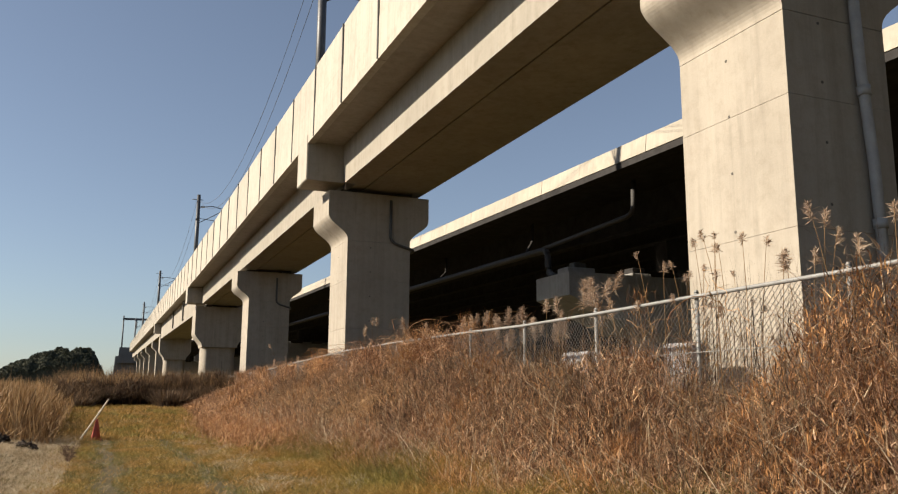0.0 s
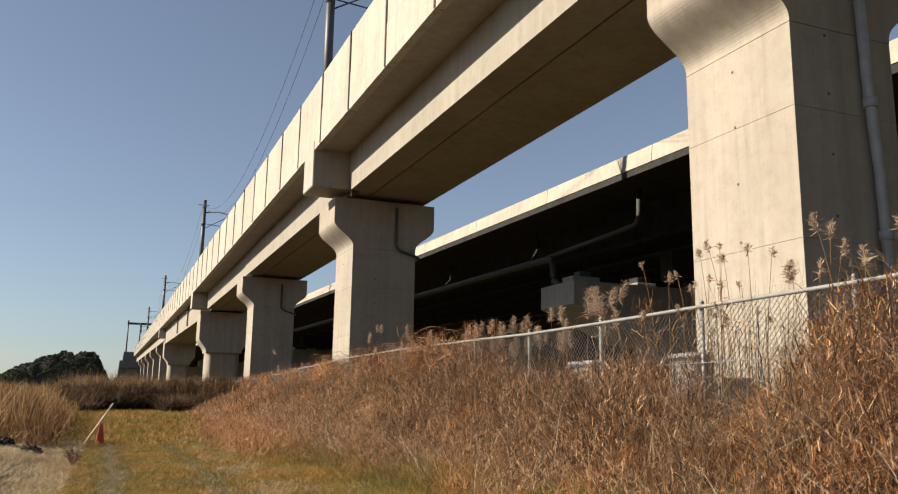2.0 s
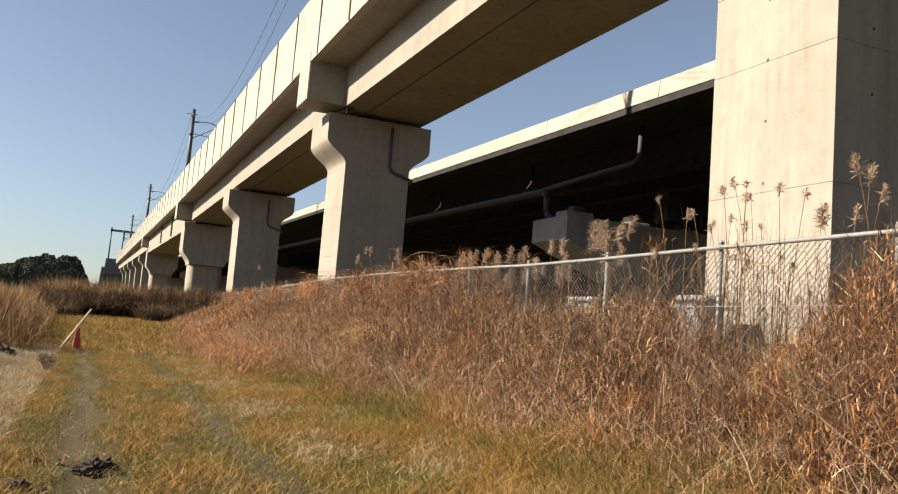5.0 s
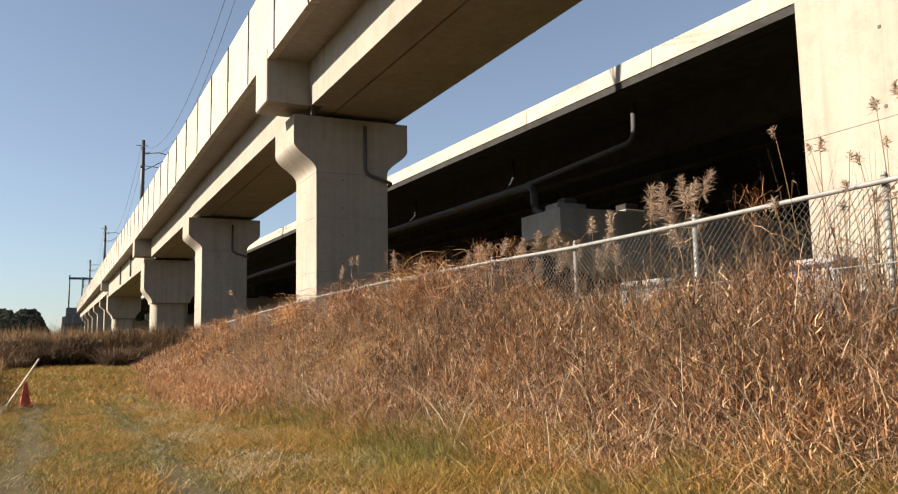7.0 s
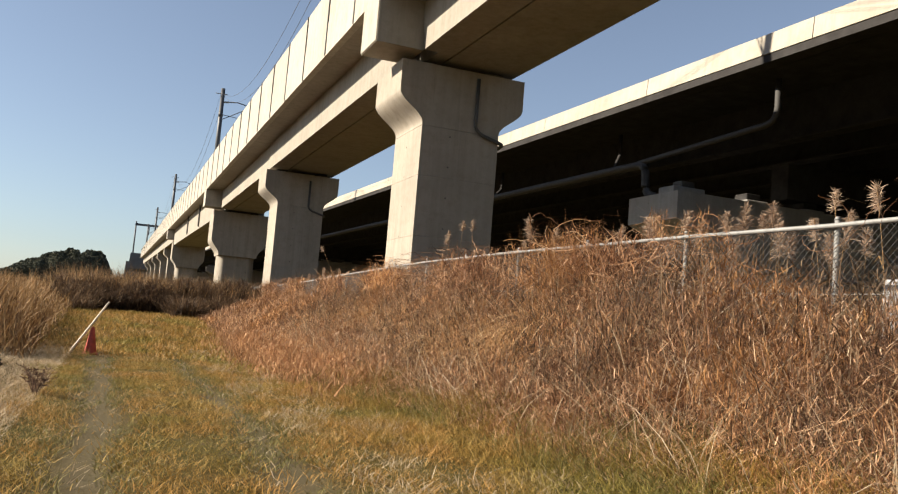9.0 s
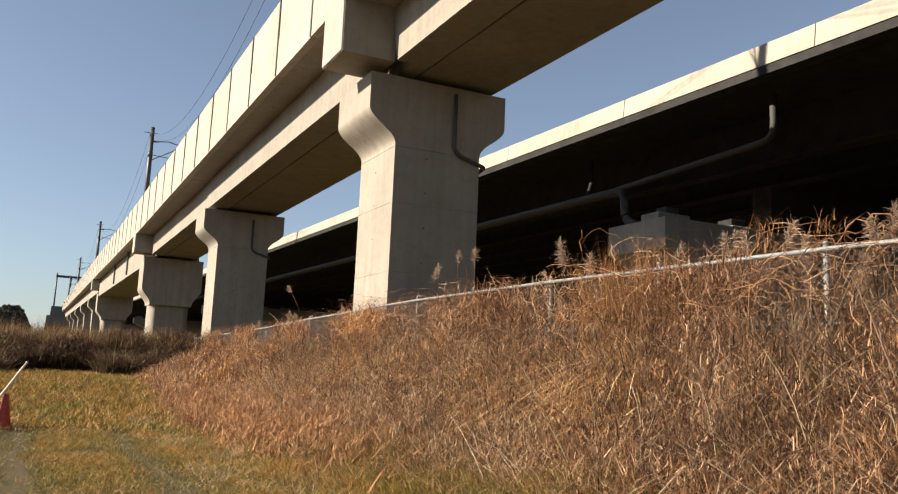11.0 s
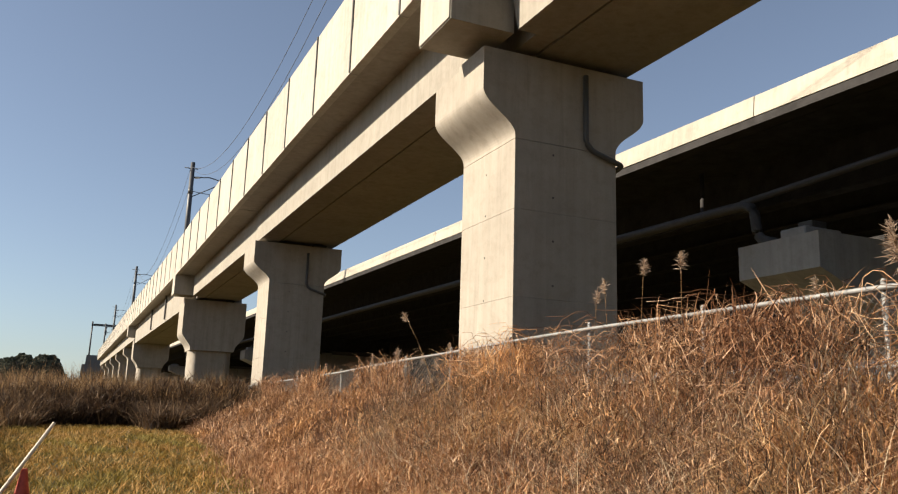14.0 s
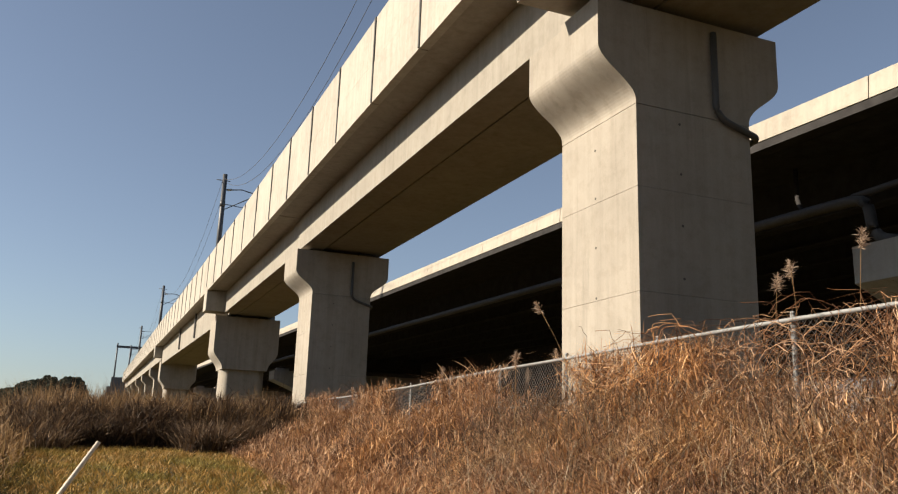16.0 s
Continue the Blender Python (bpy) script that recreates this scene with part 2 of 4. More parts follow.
# ---- ground ----
FENCE_X, PATH_Z, BANK_Z = 6.0, 1.0, 1.8


def climb(y):
    """How far the track has climbed at y."""
    s = min(max((y - 22) / 16, 0), 1)
    return 0.68 * s * s * (3 - 2 * s)


def ground_z(x, y):
    s = min(max((x - 3.2) / (5.9 - 3.2), 0), 1)
    low = PATH_Z + climb(y)
    z = low + (BANK_Z - low) * s * s * (3 - 2 * s)
    left = min(max((-0.9 - x) / 1.0, 0), 1)
    z += 0.22 * left * left * (3 - 2 * left) * min(max((26 - y) / 8, 0), 1)
    near = math.exp(-((x - 0.28) / 0.3) ** 2) + math.exp(-((x - 1.72) / 0.3) ** 2)
    z -= 0.05 * near
    return z + 0.012 * noise.noise((x * 0.5, y * 0.5, 3.0)) + 0.012 * noise.noise((x * 2.3, y * 2.3, 7.0)) - 0.03


def build_ground():
    xs = [-900, -400, -150, -60, -30, -15, -9, -6] + [-4.5 + 0.3 * i for i in range(41)] + [9, 11, 14, 18, 24, 34, 60, 150, 500, 900]
    ys = [-600, -200, -60, -25, -12, -7] + [-4 + 0.4 * i for i in range(110)] + [42, 46, 52, 60, 75, 100, 140, 200, 320, 600, 1200, 2500]
    verts = [(x, y, ground_z(x, y)) for y in ys for x in xs]
    n = len(xs)
    faces = [(j * n + i, j * n + i + 1, (j + 1) * n + i + 1, (j + 1) * n + i) for j in range(len(ys) - 1) for i in range(n - 1)]
    tagged(new("ground", mesh_of("ground", verts, faces, GROUND, True)), "worn grass track and low earth bank beside the viaduct", "ground", kind="structure")


build_ground()

# ---- the railway viaduct ----
MID = 8.05                       # middle of the single track
PIERS = [("P", 8.12), ("A", 25.95), ("B", 45.8), ("C", 67.05), ("D", 112.0), ("E", 133.0), ("F", 154.0), ("G", 175.0), ("H", 196.0), ("I", 217.0)]
DEPTH = 2.1                      # pier's size along the track
CAP_HALF, SHAFT_HALF, PIER_X = 1.73, 1.09, 8.0


def pier(y, z_cap, round_nose=False, tie_holes=True, DEPTH=DEPTH, PIER_X=PIER_X, SHAFT_HALF=SHAFT_HALF, CAP_HALF=CAP_HALF, cap_drop=0.78, flare_drop=1.52, joints=(1.0, 2.42, 3.94)):
    g = grade(y)
    top = thing("viaduct_pier", "weathered beige concrete hammerhead pier carrying the railway viaduct", "bridge pier", (PIER_X, y, BANK_Z), "piers of the railway viaduct")
    z_cap = z_cap - BANK_Z + g
    cap_low, flare = z_cap - cap_drop, z_cap - flare_drop
    flare_joint = flare - 0.06
    # cap with a lower seat for the girder beyond
    out = [(SHAFT_HALF, flare_joint), (SHAFT_HALF, flare)]
    for k in range(1, 18):
        s = k / 18
        e = s * s * (3 - 2 * s)
        out.append((SHAFT_HALF + (CAP_HALF - SHAFT_HALF) * (0.12 * s + 0.88 * e), flare + (cap_low - flare) * (1.15 * s - 0.15 * e)))
    out += [(CAP_HALF, cap_low), (CAP_HALF, z_cap)]
    ring = [(-x, z) for x, z in out] + [(x, z) for x, z in reversed(out)]
    low = [(x, min(z, z_cap - 0.1)) for x, z in ring]
    part("cap", extruded(ring, 0, DEPTH * 0.5, 0.02), CONCRETE, top)
    part("cap", extruded(low, DEPTH * 0.5, DEPTH, 0.02), CONCRETE, top)
    for px in (-0.95, 0.95):
        for py in (0.26, 0.74):
            part("bearing_pad", box(px - 0.25, px + 0.25, DEPTH * py - 0.2, DEPTH * py + 0.2, z_cap - (0.0 if py < 0.5 else 0.1) - 0.002, z_cap + 0.14 + 0.05 * (px > 0)), DULLPIPE, top)
    joints = [-0.4] + [z for z in joints if z < flare_joint - 0.3] + [flare_joint - 0.004]
    for a, b in zip(joints, joints[1:]):
        if round_nose:
            bm = bmesh.new()
            lo, hi = [], []
            for k in range(56):
                t = k / 56 * math.tau
                x = (SHAFT_HALF - 0.5) * (1 if math.cos(t) > 0 else -1) + 0.5 * math.cos(t)
                lo.append(bm.verts.new((x, DEPTH / 2 + 0.95 * math.sin(t), a)))
                hi.append(bm.verts.new((x, DEPTH / 2 + 0.95 * math.sin(t), b - 0.003)))
            bm.faces.new(lo), bm.faces.new(hi[::-1])
            for k in range(56):
                bm.faces.new((lo[k], lo[(k + 1) % 56], hi[(k + 1) % 56], hi[k]))
        else:
            bm = box(-SHAFT_HALF, SHAFT_HALF, 0, DEPTH, a, b - 0.003, 0.003)
        part("shaft_section", bm, CONCRETE, top)
    if tie_holes:
        for k in range(6):
            for spot, turn in (((-SHAFT_HALF - 0.001, DEPTH * 0.52, 0.9 + 0.78 * k), (0, -90, 0)), ((-0.28, -0.001, 1.1 + 0.78 * k), (90, 0, 0))):
                bm = bmesh.new()
                bmesh.ops.create_cone(bm, cap_ends=True, segments=10, radius1=0.022, radius2=0.019, depth=0.006, matrix=pose(*spot, *turn))
                part("tie_hole", bm, HOLE, top)
    return top


for name, y in PIERS:
    shape = {"P": (2.0, 8.36, 0.85, 1.5, 0.78, 1.52, (0.72, 2.35, 4.0)), "A": (DEPTH, 7.95, 1.05, 1.69), "B": (DEPTH, 8.02, 1.1, 1.75)}.get(name, ())
    if name in "CD":
        shape = (2.6, 8.09, 1.33, 1.9, 2.0, 3.05)
    p = pier(y, 8.58, name in "CD", name in "PAB", *shape)
    if name == "P":
        bm = tube([(0.24, -0.09, 6.3), (0.29, -0.09, 4.4), (0.38, -0.09, 3.2), (0.46, -0.09, -0.2)], 0.07, 10)
        part("drain_pipe", bm, PIPE, p, "grey plastic drain pipe")
        for z in (4.1, 2.4):
            part("pipe_collar", tube([(0.31 if z > 3 else 0.4, -0.09, z), (0.305 if z > 3 else 0.397, -0.09, z + 0.12)], 0.088, 10), PIPE, p)
    elif name in "AB":
        pts = rounded_path([(0.36, -0.07, 6.6), (0.36, -0.07, 5.32), (0.5, -0.07, 5.18), (1.15, -0.07, 5.0), (1.2, 0.3, 4.98)], 0.1)
        part("drain_pipe", tube(pts, 0.05, 8), DULLPIPE, p, "dark drain pipe bending round the pier")


def girder(y0, y1, front, bottom, label, cut=0.0):
    """One span: box girder and the deck slab with its overhangs."""
    span = thing("girder_span", label, "bridge span", (0, y0, 0), "spans of the railway viaduct")
    r0, r1 = grade(y0), grade(y1)
    rear = 2 * MID - front
    L = y1 - y0
    short = L - cut
    rs = r0 + (r1 - r0) * short / L
    bm = extruded([(front, bottom), (front + 0.78, bottom), (front + 0.84, bottom + 0.12), (front + 0.84, 9.97), (front, 9.97)], 0.0, short, 0, r0, rs)
    if cut:                      # the end of the beam leans, and a thinner web runs on
        for v in bm.verts:
            if v.co.y > short - 0.01 and v.co.z < 9.5:
                v.co.y -= 0.35
        part("end_web", box(front + 0.42, front + 0.83, short - 0.3, L, bottom + 0.06 + rs, 9.96 + rs), GIRDER, span)
        # opening stands as a flat plate in the shade colour
        part("drain_hole", box(front + 0.405, front + 0.425, short + 0.12, short + 0.3, 9.5 + rs, 9.72 + rs), SHADEDARK, span, "dark drain opening")
    part("near_girder", bm, GIRDER, span)
    part("box_girder", extruded([(front + 0.88, bottom + 0.05), (rear, bottom + 0.05), (rear, 9.97), (front + 0.88, 9.97)], 0.0, L, 0.012, r0, r1), GIRDER, span)
    part("deck_slab", extruded([(5.62, 9.98), (2 * MID - 5.62, 9.98), (2 * MID - 5.62, 10.3), (5.62, 10.3)], 0.0, L, 0.01, r0, r1), GIRDER, span)
    return span


LABEL = "beige concrete box girder span with an overhanging deck slab"
girder(-16.0, 8.12 + 0.97, 6.6, 8.7, LABEL)
girder(8.12 + 1.03, 25.95 + DEPTH * 0.46, 6.6, 8.7, LABEL, 1.2)
girder(25.95 + DEPTH * 0.52, 45.8 + DEPTH * 0.48, 6.5, 8.7, LABEL)
girder(45.8 + DEPTH * 0.52, 67.05 + DEPTH * 0.48, 6.55, 8.7, LABEL, 1.2)
girder(67.05 + DEPTH * 0.52, 112 + DEPTH * 0.48, 6.25, 8.05, "long deep beige concrete girder span with drain pipes on its side")
for (_, a), (_, b) in zip(PIERS[4:], PIERS[5:]):
    girder(a + DEPTH * 0.52, b + DEPTH * 0.48, 6.3, 8.6, LABEL)
girder(217 + DEPTH * 0.52, 236, 6.3, 8.6, LABEL)


def build_parapet(x, side, y0, y1, pitch):
    wall = thing("parapet", "pale concrete noise parapet of upright panels along the viaduct edge", "parapet", (x, y0, 0))
    n = int((y1 - y0) / pitch)
    for i in range(n):
        a, b = i * pitch, (i + 1) * pitch - 0.03
        r0, r1 = grade(y0 + a), grade(y0 + b)
        jog = random.uniform(-0.006, 0.006)
        part("panel", extruded([(-0.09 + jog, 11.02), (0.09 + jog, 11.02), (0.09 + jog, 12.2), (-0.09 + jog, 12.2)], a, b, 0.008, r0, r1), PANEL, wall)
        part("panel", extruded([(-0.1 + jog, 9.93), (0.11 + jog, 9.93), (0.11 + jog, 11.0), (-0.1 + jog, 11.0)], a, b, 0.008, r0, r1), PANEL, wall)
        part("joint_post", extruded([(-0.125, 9.95), (0.0, 9.95), (0.0, 12.2), (-0.125, 12.2)], b - 0.035, b + 0.035, 0, r1, r1), DULLPIPE, wall, "dark grey joint post")
    return wall


build_parapet(5.55, -1, -14.1, 236.0, 3.25)
back = thing("parapet", "pale concrete parapet on the hidden edge of the viaduct", "parapet", (2 * MID - 5.55, 0, 0))
for a, b in ((-16, 67), (67.02, 236)):
    part("panel", extruded([(-0.1, 9.93), (0.1, 9.93), (0.1, 12.2), (-0.1, 12.2)], a, b, 0.01, grade(a), grade(b)), PANEL, back)


def pedestal(y):
    g = grade(y)
    ob = thing("mast_pedestal", "concrete bracket block under the deck edge holding a mast", "bracket", (5.46, y, 8.76 + g), "mast pedestals")
    part("block", extruded([(0, 0), (1.2, 0), (1.2, 1.22), (0.16, 1.22), (0, 1.22)], 0, 1.35, 0.02), GIRDER, ob)
    part("face_plate", box(-0.03, -0.002, 0.02, 1.33, 0.02, 1.45, 0.006), PANEL, ob)


def mast(y, height, arms):
    g = grade(y)
    base = Vector((5.95, y, 10.29 + g))
    ob = thing("catenary_mast", "dark steel railway mast with bracket arms on the viaduct", "mast", base, "catenary masts")
    part("pole", tube([(0, 0, 0), (0, 0, height)], [0.17, 0.14], 12), MASTSTEEL, ob)
    if arms:
        part("bracket_arm", tube([(0.05, 0, height - 1.0), (1.1, 0, height - 0.85), (2.1, 0, height - 1.05)], 0.035, 6), MASTSTEEL, ob)
        part("stay_tube", tube([(0.05, 0, height - 2.3), (1.2, 0, height - 1.6), (2.1, 0, height - 1.05)], 0.03, 6), MASTSTEEL, ob)
        part("registration_arm", tube([(0.05, 0, height - 1.9), (1.9, 0, height - 2.05)], 0.025, 6), MASTSTEEL, ob)
        part("insulator", tube([(0.18, 0, height - 0.98), (0.5, 0, height - 0.935)], 0.07, 8), PANEL, ob)
        part("crossarm", tube([(-0.5, 0, height - 0.4), (0.35, 0, height - 0.4)], 0.03, 6), MASTSTEEL, ob)
        part("clamp", tube([(0, 0, height - 2.1), (0, 0, height - 1.7)], 0.16, 10), MASTSTEEL, ob)


MASTS = [(-15.5, 7.2), (26.5, 7.2), (67.6, 7.2), (118.0, 7.2), (168.0, 7.2), (214.0, 7.2)]
for y, h in MASTS:
    mast(y, h, True)
for y in (25.62, 66.4, 112.2):
    pedestal(y)


def cable(x, z_off, sag, name, label):
    bm = bmesh.new()
    for (a, h), (b, _) in zip(MASTS, MASTS[1:]):
        pts = []
        for k in range(17):
            s = k / 16
            y = a + (b - a) * s
            pts.append((x, y, 10.35 + grade(y) + h + z_off - 4 * sag * s * (1 - s)))
        tube(pts, 0.01, 5, bm, False)
    me = bpy.data.meshes.new(name)
    bm.to_mesh(me)
    bm.free()
    me.materials.append(WIRE)
    tagged(new(name, me), label, "cable", "overhead railway cables")


cable(5.85, -0.35, 3.3, "overhead_cable", "thin black feeder cable sagging between the masts")
cable(6.1, -0.6, 3.5, "overhead_cable", "thin black feeder cable sagging between the masts")
cable(8.05, -0.95, 0.7, "overhead_cable", "thin black messenger wire over the track")
cable(8.05, -2.1, 0.05, "overhead_cable", "thin black contact wire over the track")

# end of the visible line: a portal frame and the deck turning away
portal = thing("portal_frame", "dark steel catenary portal spanning the line far off", "portal frame", (0, 256, 0))
part("post", tube([(3.8, 0, 12.55), (3.8, 0, 24.2)], 0.2, 8), MASTSTEEL, portal)
part("post", tube([(11.5, 0, 12.55), (11.5, 0, 24.2)], 0.2, 8), MASTSTEEL, portal)
part("beam", box(3.6, 11.7, -0.2, 0.2, 23.0, 23.6), MASTSTEEL, portal)
part("drop_arm", tube([(7.4, 0, 23.0), (7.4, 0, 20.6)], 0.12, 6), MASTSTEEL, portal)
turn = thing("end_deck", "grey concrete end of the viaduct where the line turns off", "viaduct", (0, 252, 0))
part("wall", extruded([(2.9, 10.6), (9.5, 10.6), (9.5, 15.0), (3.2, 15.0)], 0, 1.2, 0.03), ENDCON, turn)
part("abutment", extruded([(1.6, 1.5), (13.5, 1.5), (13.5, 12.6), (2.3, 12.6)], 1.3, 8, 0.05), ENDCON, turn)

# drain pipes on the long span
for y in (79.0, 91.0):
    tagged(new("span_drain_pipe", mesh_of("span_drain_pipe", *(lambda bm: ([v.co[:] for v in bm.verts], [[v.index for v in f.verts] for f in bm.faces]))(
        (lambda b: (b.verts.index_update(), b)[1])(tube([(6.16, y, 10.0 + grade(y)), (6.16, y, 8.2 + grade(y))], 0.07, 8))), DULLPIPE)),
        "dark drain pipe fixed to the side of the long span", "drain pipe", "drain pipes of the long span")


# ---- the road viaduct behind ----
def far_grade(y):
    return 0.019 * (y - 22)


far = thing("road_viaduct", "road viaduct with pale parapet and black shaded steel underside", "viaduct", (0, 0, 0))
FY0, FY1 = -30.0, 330.0
EX, EZ = 15.72, 9.72             # outer face and underside of the edge
for i in range(51):
    a, b = -26.7 + 7.0 * i, -26.7 + 7.0 * (i + 1) - 0.03
    part("parapet_panel", extruded([(EX, EZ + 0.23), (EX + 0.28, EZ + 0.23), (EX + 0.28, EZ + 0.8), (EX + 0.06, EZ + 0.8)], a, b, 0.01, far_grade(a), far_grade(b)), FARCON, far, "pale concrete parapet panel")
# edge slab and girders carry the deck's shade in their base colour
part("edge_slab", extruded([(EX + 0.03, EZ), (EX + 0.48, EZ), (EX + 0.8, EZ + 0.1), (33, EZ + 0.1), (33, EZ + 0.38), (EX + 0.3, EZ + 0.38), (EX + 0.3, EZ + 0.225), (EX + 0.03, EZ + 0.225)], FY0, FY1, 0, far_grade(FY0), far_grade(FY1)), SHADEDARK, far)
for x in (18.6, 21.1, 23.6, 26.1, 28.6, 31.1):
    part("girder", extruded([(x, 8.4), (x + 0.5, 8.4), (x + 0.5, 8.46), (x + 0.27, 8.46), (x + 0.27, 9.82), (x + 0.23, 9.82), (x + 0.23, 8.46), (x, 8.46)], FY0, FY1, 0, far_grade(FY0), far_grade(FY1)), SHADEDARK, far)
# added wall, not a known part: shuts out light from the far side
added_back_wall = tagged(new("added_back_wall", mesh_of("added_back_wall", [(33, -60, 1), (33, 340, 1), (33, 340, 14), (33, -60, 14), (33.4, -60, 1), (33.4, 340, 1), (33.4, 340, 14), (33.4, -60, 14)],
                   [(0, 1, 2, 3), (7, 6, 5, 4), (3, 2, 6, 7), (0, 4, 5, 1), (0, 3, 7, 4), (1, 5, 6, 2)], SHADEDARK)), "added unseen wall in shade colour that blocks light from behind the road viaduct", "wall", kind="structure")


def far_pier(y, z_off):
    ob = thing("road_pier", "grey concrete hammerhead pier with bearings under the road viaduct", "bridge pier", (16.0, y, 0), "piers of the road viaduct")
    z = z_off
    part("cap", extruded([(0, 6.8 + z), (16, 6.8 + z), (16, 5.9 + z), (12.5, 4.6 + z), (3.2, 4.6 + z), (0, 5.92 + z)], 0, 2.6, 0.03), CAPCON, ob)
    part("shaft", box(4.2, 11.8, 0.25, 2.35, 0.8, 4.62 + z, 0.05), CAPCON, ob)
    for x in (3.85, 6.35, 8.85):
        part("bearing", box(x - 0.45, x + 0.45, 0.8, 1.8, 6.79 + z, 7.05 + z, 0.02), CAPCON, ob)
        part("bearing_plate", box(x - 0.3, x + 0.3, 1.0, 1.6, 7.05 + z, 7.3 + z, 0.02), SHADEDARK, ob)
    # added box in the shade colour, filling the darkness above the bearings
    part("added_dark_filler", box(5.2, 15.8, 0.9, 1.7, 7.3 + z, 8.62 + z, 0.02), SHADEDARK, ob)
    part("stopper", box(0.35, 1.6, 0.7, 1.5, 6.79 + z, 7.1 + z, 0.03), CAPCON, ob)
    part("stopper", box(0.75, 1.3, 0.85, 1.3, 7.1 + z, 7.32 + z, 0.03), DULLPIPE, ob)


for y in (-44.0, 27.7, 99.0, 170.0, 241.0, 312.0):
    far_pier(y, far_grade(y) - far_grade(27.7))

run = thing("drainage_pipe", "grey drainage pipe run hung along the dark girders", "pipe", (0, 0, 0))
XP = 16.5
part("main_pipe", tube(rounded_path([(XP, 140, 9.9), (XP, 31.5, 8.1), (XP, 30.2, 8.05), (XP - 0.1, 30.0, 7.0), (XP - 0.1, 29.3, 6.8)], 0.4), 0.14, 10), SHADEPIPE, run)
part("branch_pipe", tube(rounded_path([(XP, 30.6, 8.15), (XP + 0.1, 24.3, 8.36), (XP + 0.2, 24.4, 9.6)], 0.45), 0.09, 10), SHADEPIPE, run)
# inlets take the darker shade colour so their bends stay dim
for y in (33.2, 43.5):
    part("inlet_pipe", tube(rounded_path([(XP + 0.9, y, 9.78), (XP + 0.9, y, 8.95), (XP, y - 1.0, 8.12 + 0.0166 * (y - 31))], 0.3), 0.065, 8), SHADEDARK, run)


# ---- chain-link fence ----
def build_fence():
    y0, n, pitch = 2.05, 24, 2.03
    fence = thing("chain_link_fence", "galvanised chain-link fence with round posts, half hidden by dry grass", "fence", (FENCE_X, y0, 0))

    def top(y):
        return float(np.interp(y0 + y, (4, 8, 12, 17, 22, 28, 33, 50), (3.28, 3.25, 3.24, 3.31, 3.34, 3.25, 3.14, 3.0)))
    for i in range(n):
        y = i * pitch
        lean = random.uniform(-0.015, 0.015)
        part("post", tube([(0, y, 1.6), (lean, y, top(y) + 0.03)], 0.024, 8), STEEL, fence)
        part("post_cap", tube([(lean, y, top(y) + 0.03), (lean, y, top(y) + 0.06)], [0.029, 0.016], 8), STEEL, fence)
    ends = [i * pitch for i in range(n)]
    part("top_rail", tube([(-0.035, y, top(y) - 0.02 + random.uniform(-0.008, 0.008)) for y in ends], 0.022, 8), STEEL, fence)
    part("bottom_wire", tube([(-0.035, y, top(y) - 1.15) for y in ends], 0.006, 5), STEEL, fence)
    part("middle_wire", tube([(-0.035, y, top(y) - 0.62) for y in ends], 0.005, 5), STEEL, fence)
    verts, faces = [], []
    high, step, r = 1.2, 0.071, 0.0026
    length = (n - 1) * pitch
    for k in range(int((length + high) / step)):
        for sign in (1, -1):
            a, b = k * step - high, k * step
            lo, hi = max(a, 0), min(b, length)
            if hi - lo < 0.03:
                continue
            za, zb = (lo - a) / high, (hi - a) / high
            pa = (-0.03 + 0.004 * sign, lo, top(lo) - 0.04 - high * (za if sign > 0 else 1 - za))
            pb = (-0.03 + 0.004 * sign, hi, top(hi) - 0.04 - high * (zb if sign > 0 else 1 - zb))
            m = len(verts)
            for p in (pa, pb):
                verts += [(p[0] - r, p[1], p[2]), (p[0] + r, p[1] - r, p[2] - r), (p[0] + r, p[1] + r, p[2] + r)]
            faces += [(m, m + 1, m + 4, m + 3), (m + 1, m + 2, m + 5, m + 4), (m + 2, m, m + 3, m + 5)]
    ob = new("wire_mesh", mesh_of("wire_mesh", verts, faces, STEEL))
    ob.parent = fence


build_fence()


# ---- dry plants ----
def climbs(y):
    s = np.clip((y - 22) / 16, 0, 1)
    return 0.68 * s * s * (3 - 2 * s)


def gz_array(x, y):
    s = np.clip((x - 3.2) / 2.7, 0, 1)
    low = PATH_Z + climbs(y)
    z = low + (BANK_Z - low) * s * s * (3 - 2 * s)
    left = np.clip((-0.9 - x) / 1.0, 0, 1)
    return z + 0.22 * left * left * (3 - 2 * left) * np.clip((26 - y) / 8, 0, 1) - 0.04


def patchy(x, y, scale, seed):
    """Smooth values from 0 to 1 over the ground."""
    v = np.zeros_like(x)
    for k, (f, w) in enumerate(((1.0, 0.6), (2.3, 0.4))):
        v += w * np.sin(x * f * scale * 1.3 + seed + k) * np.cos(y * f * scale + seed * 1.7 + 2.0 * np.sin(x * f * scale * 0.7 + seed))
    return 0.5 + 0.5 * v


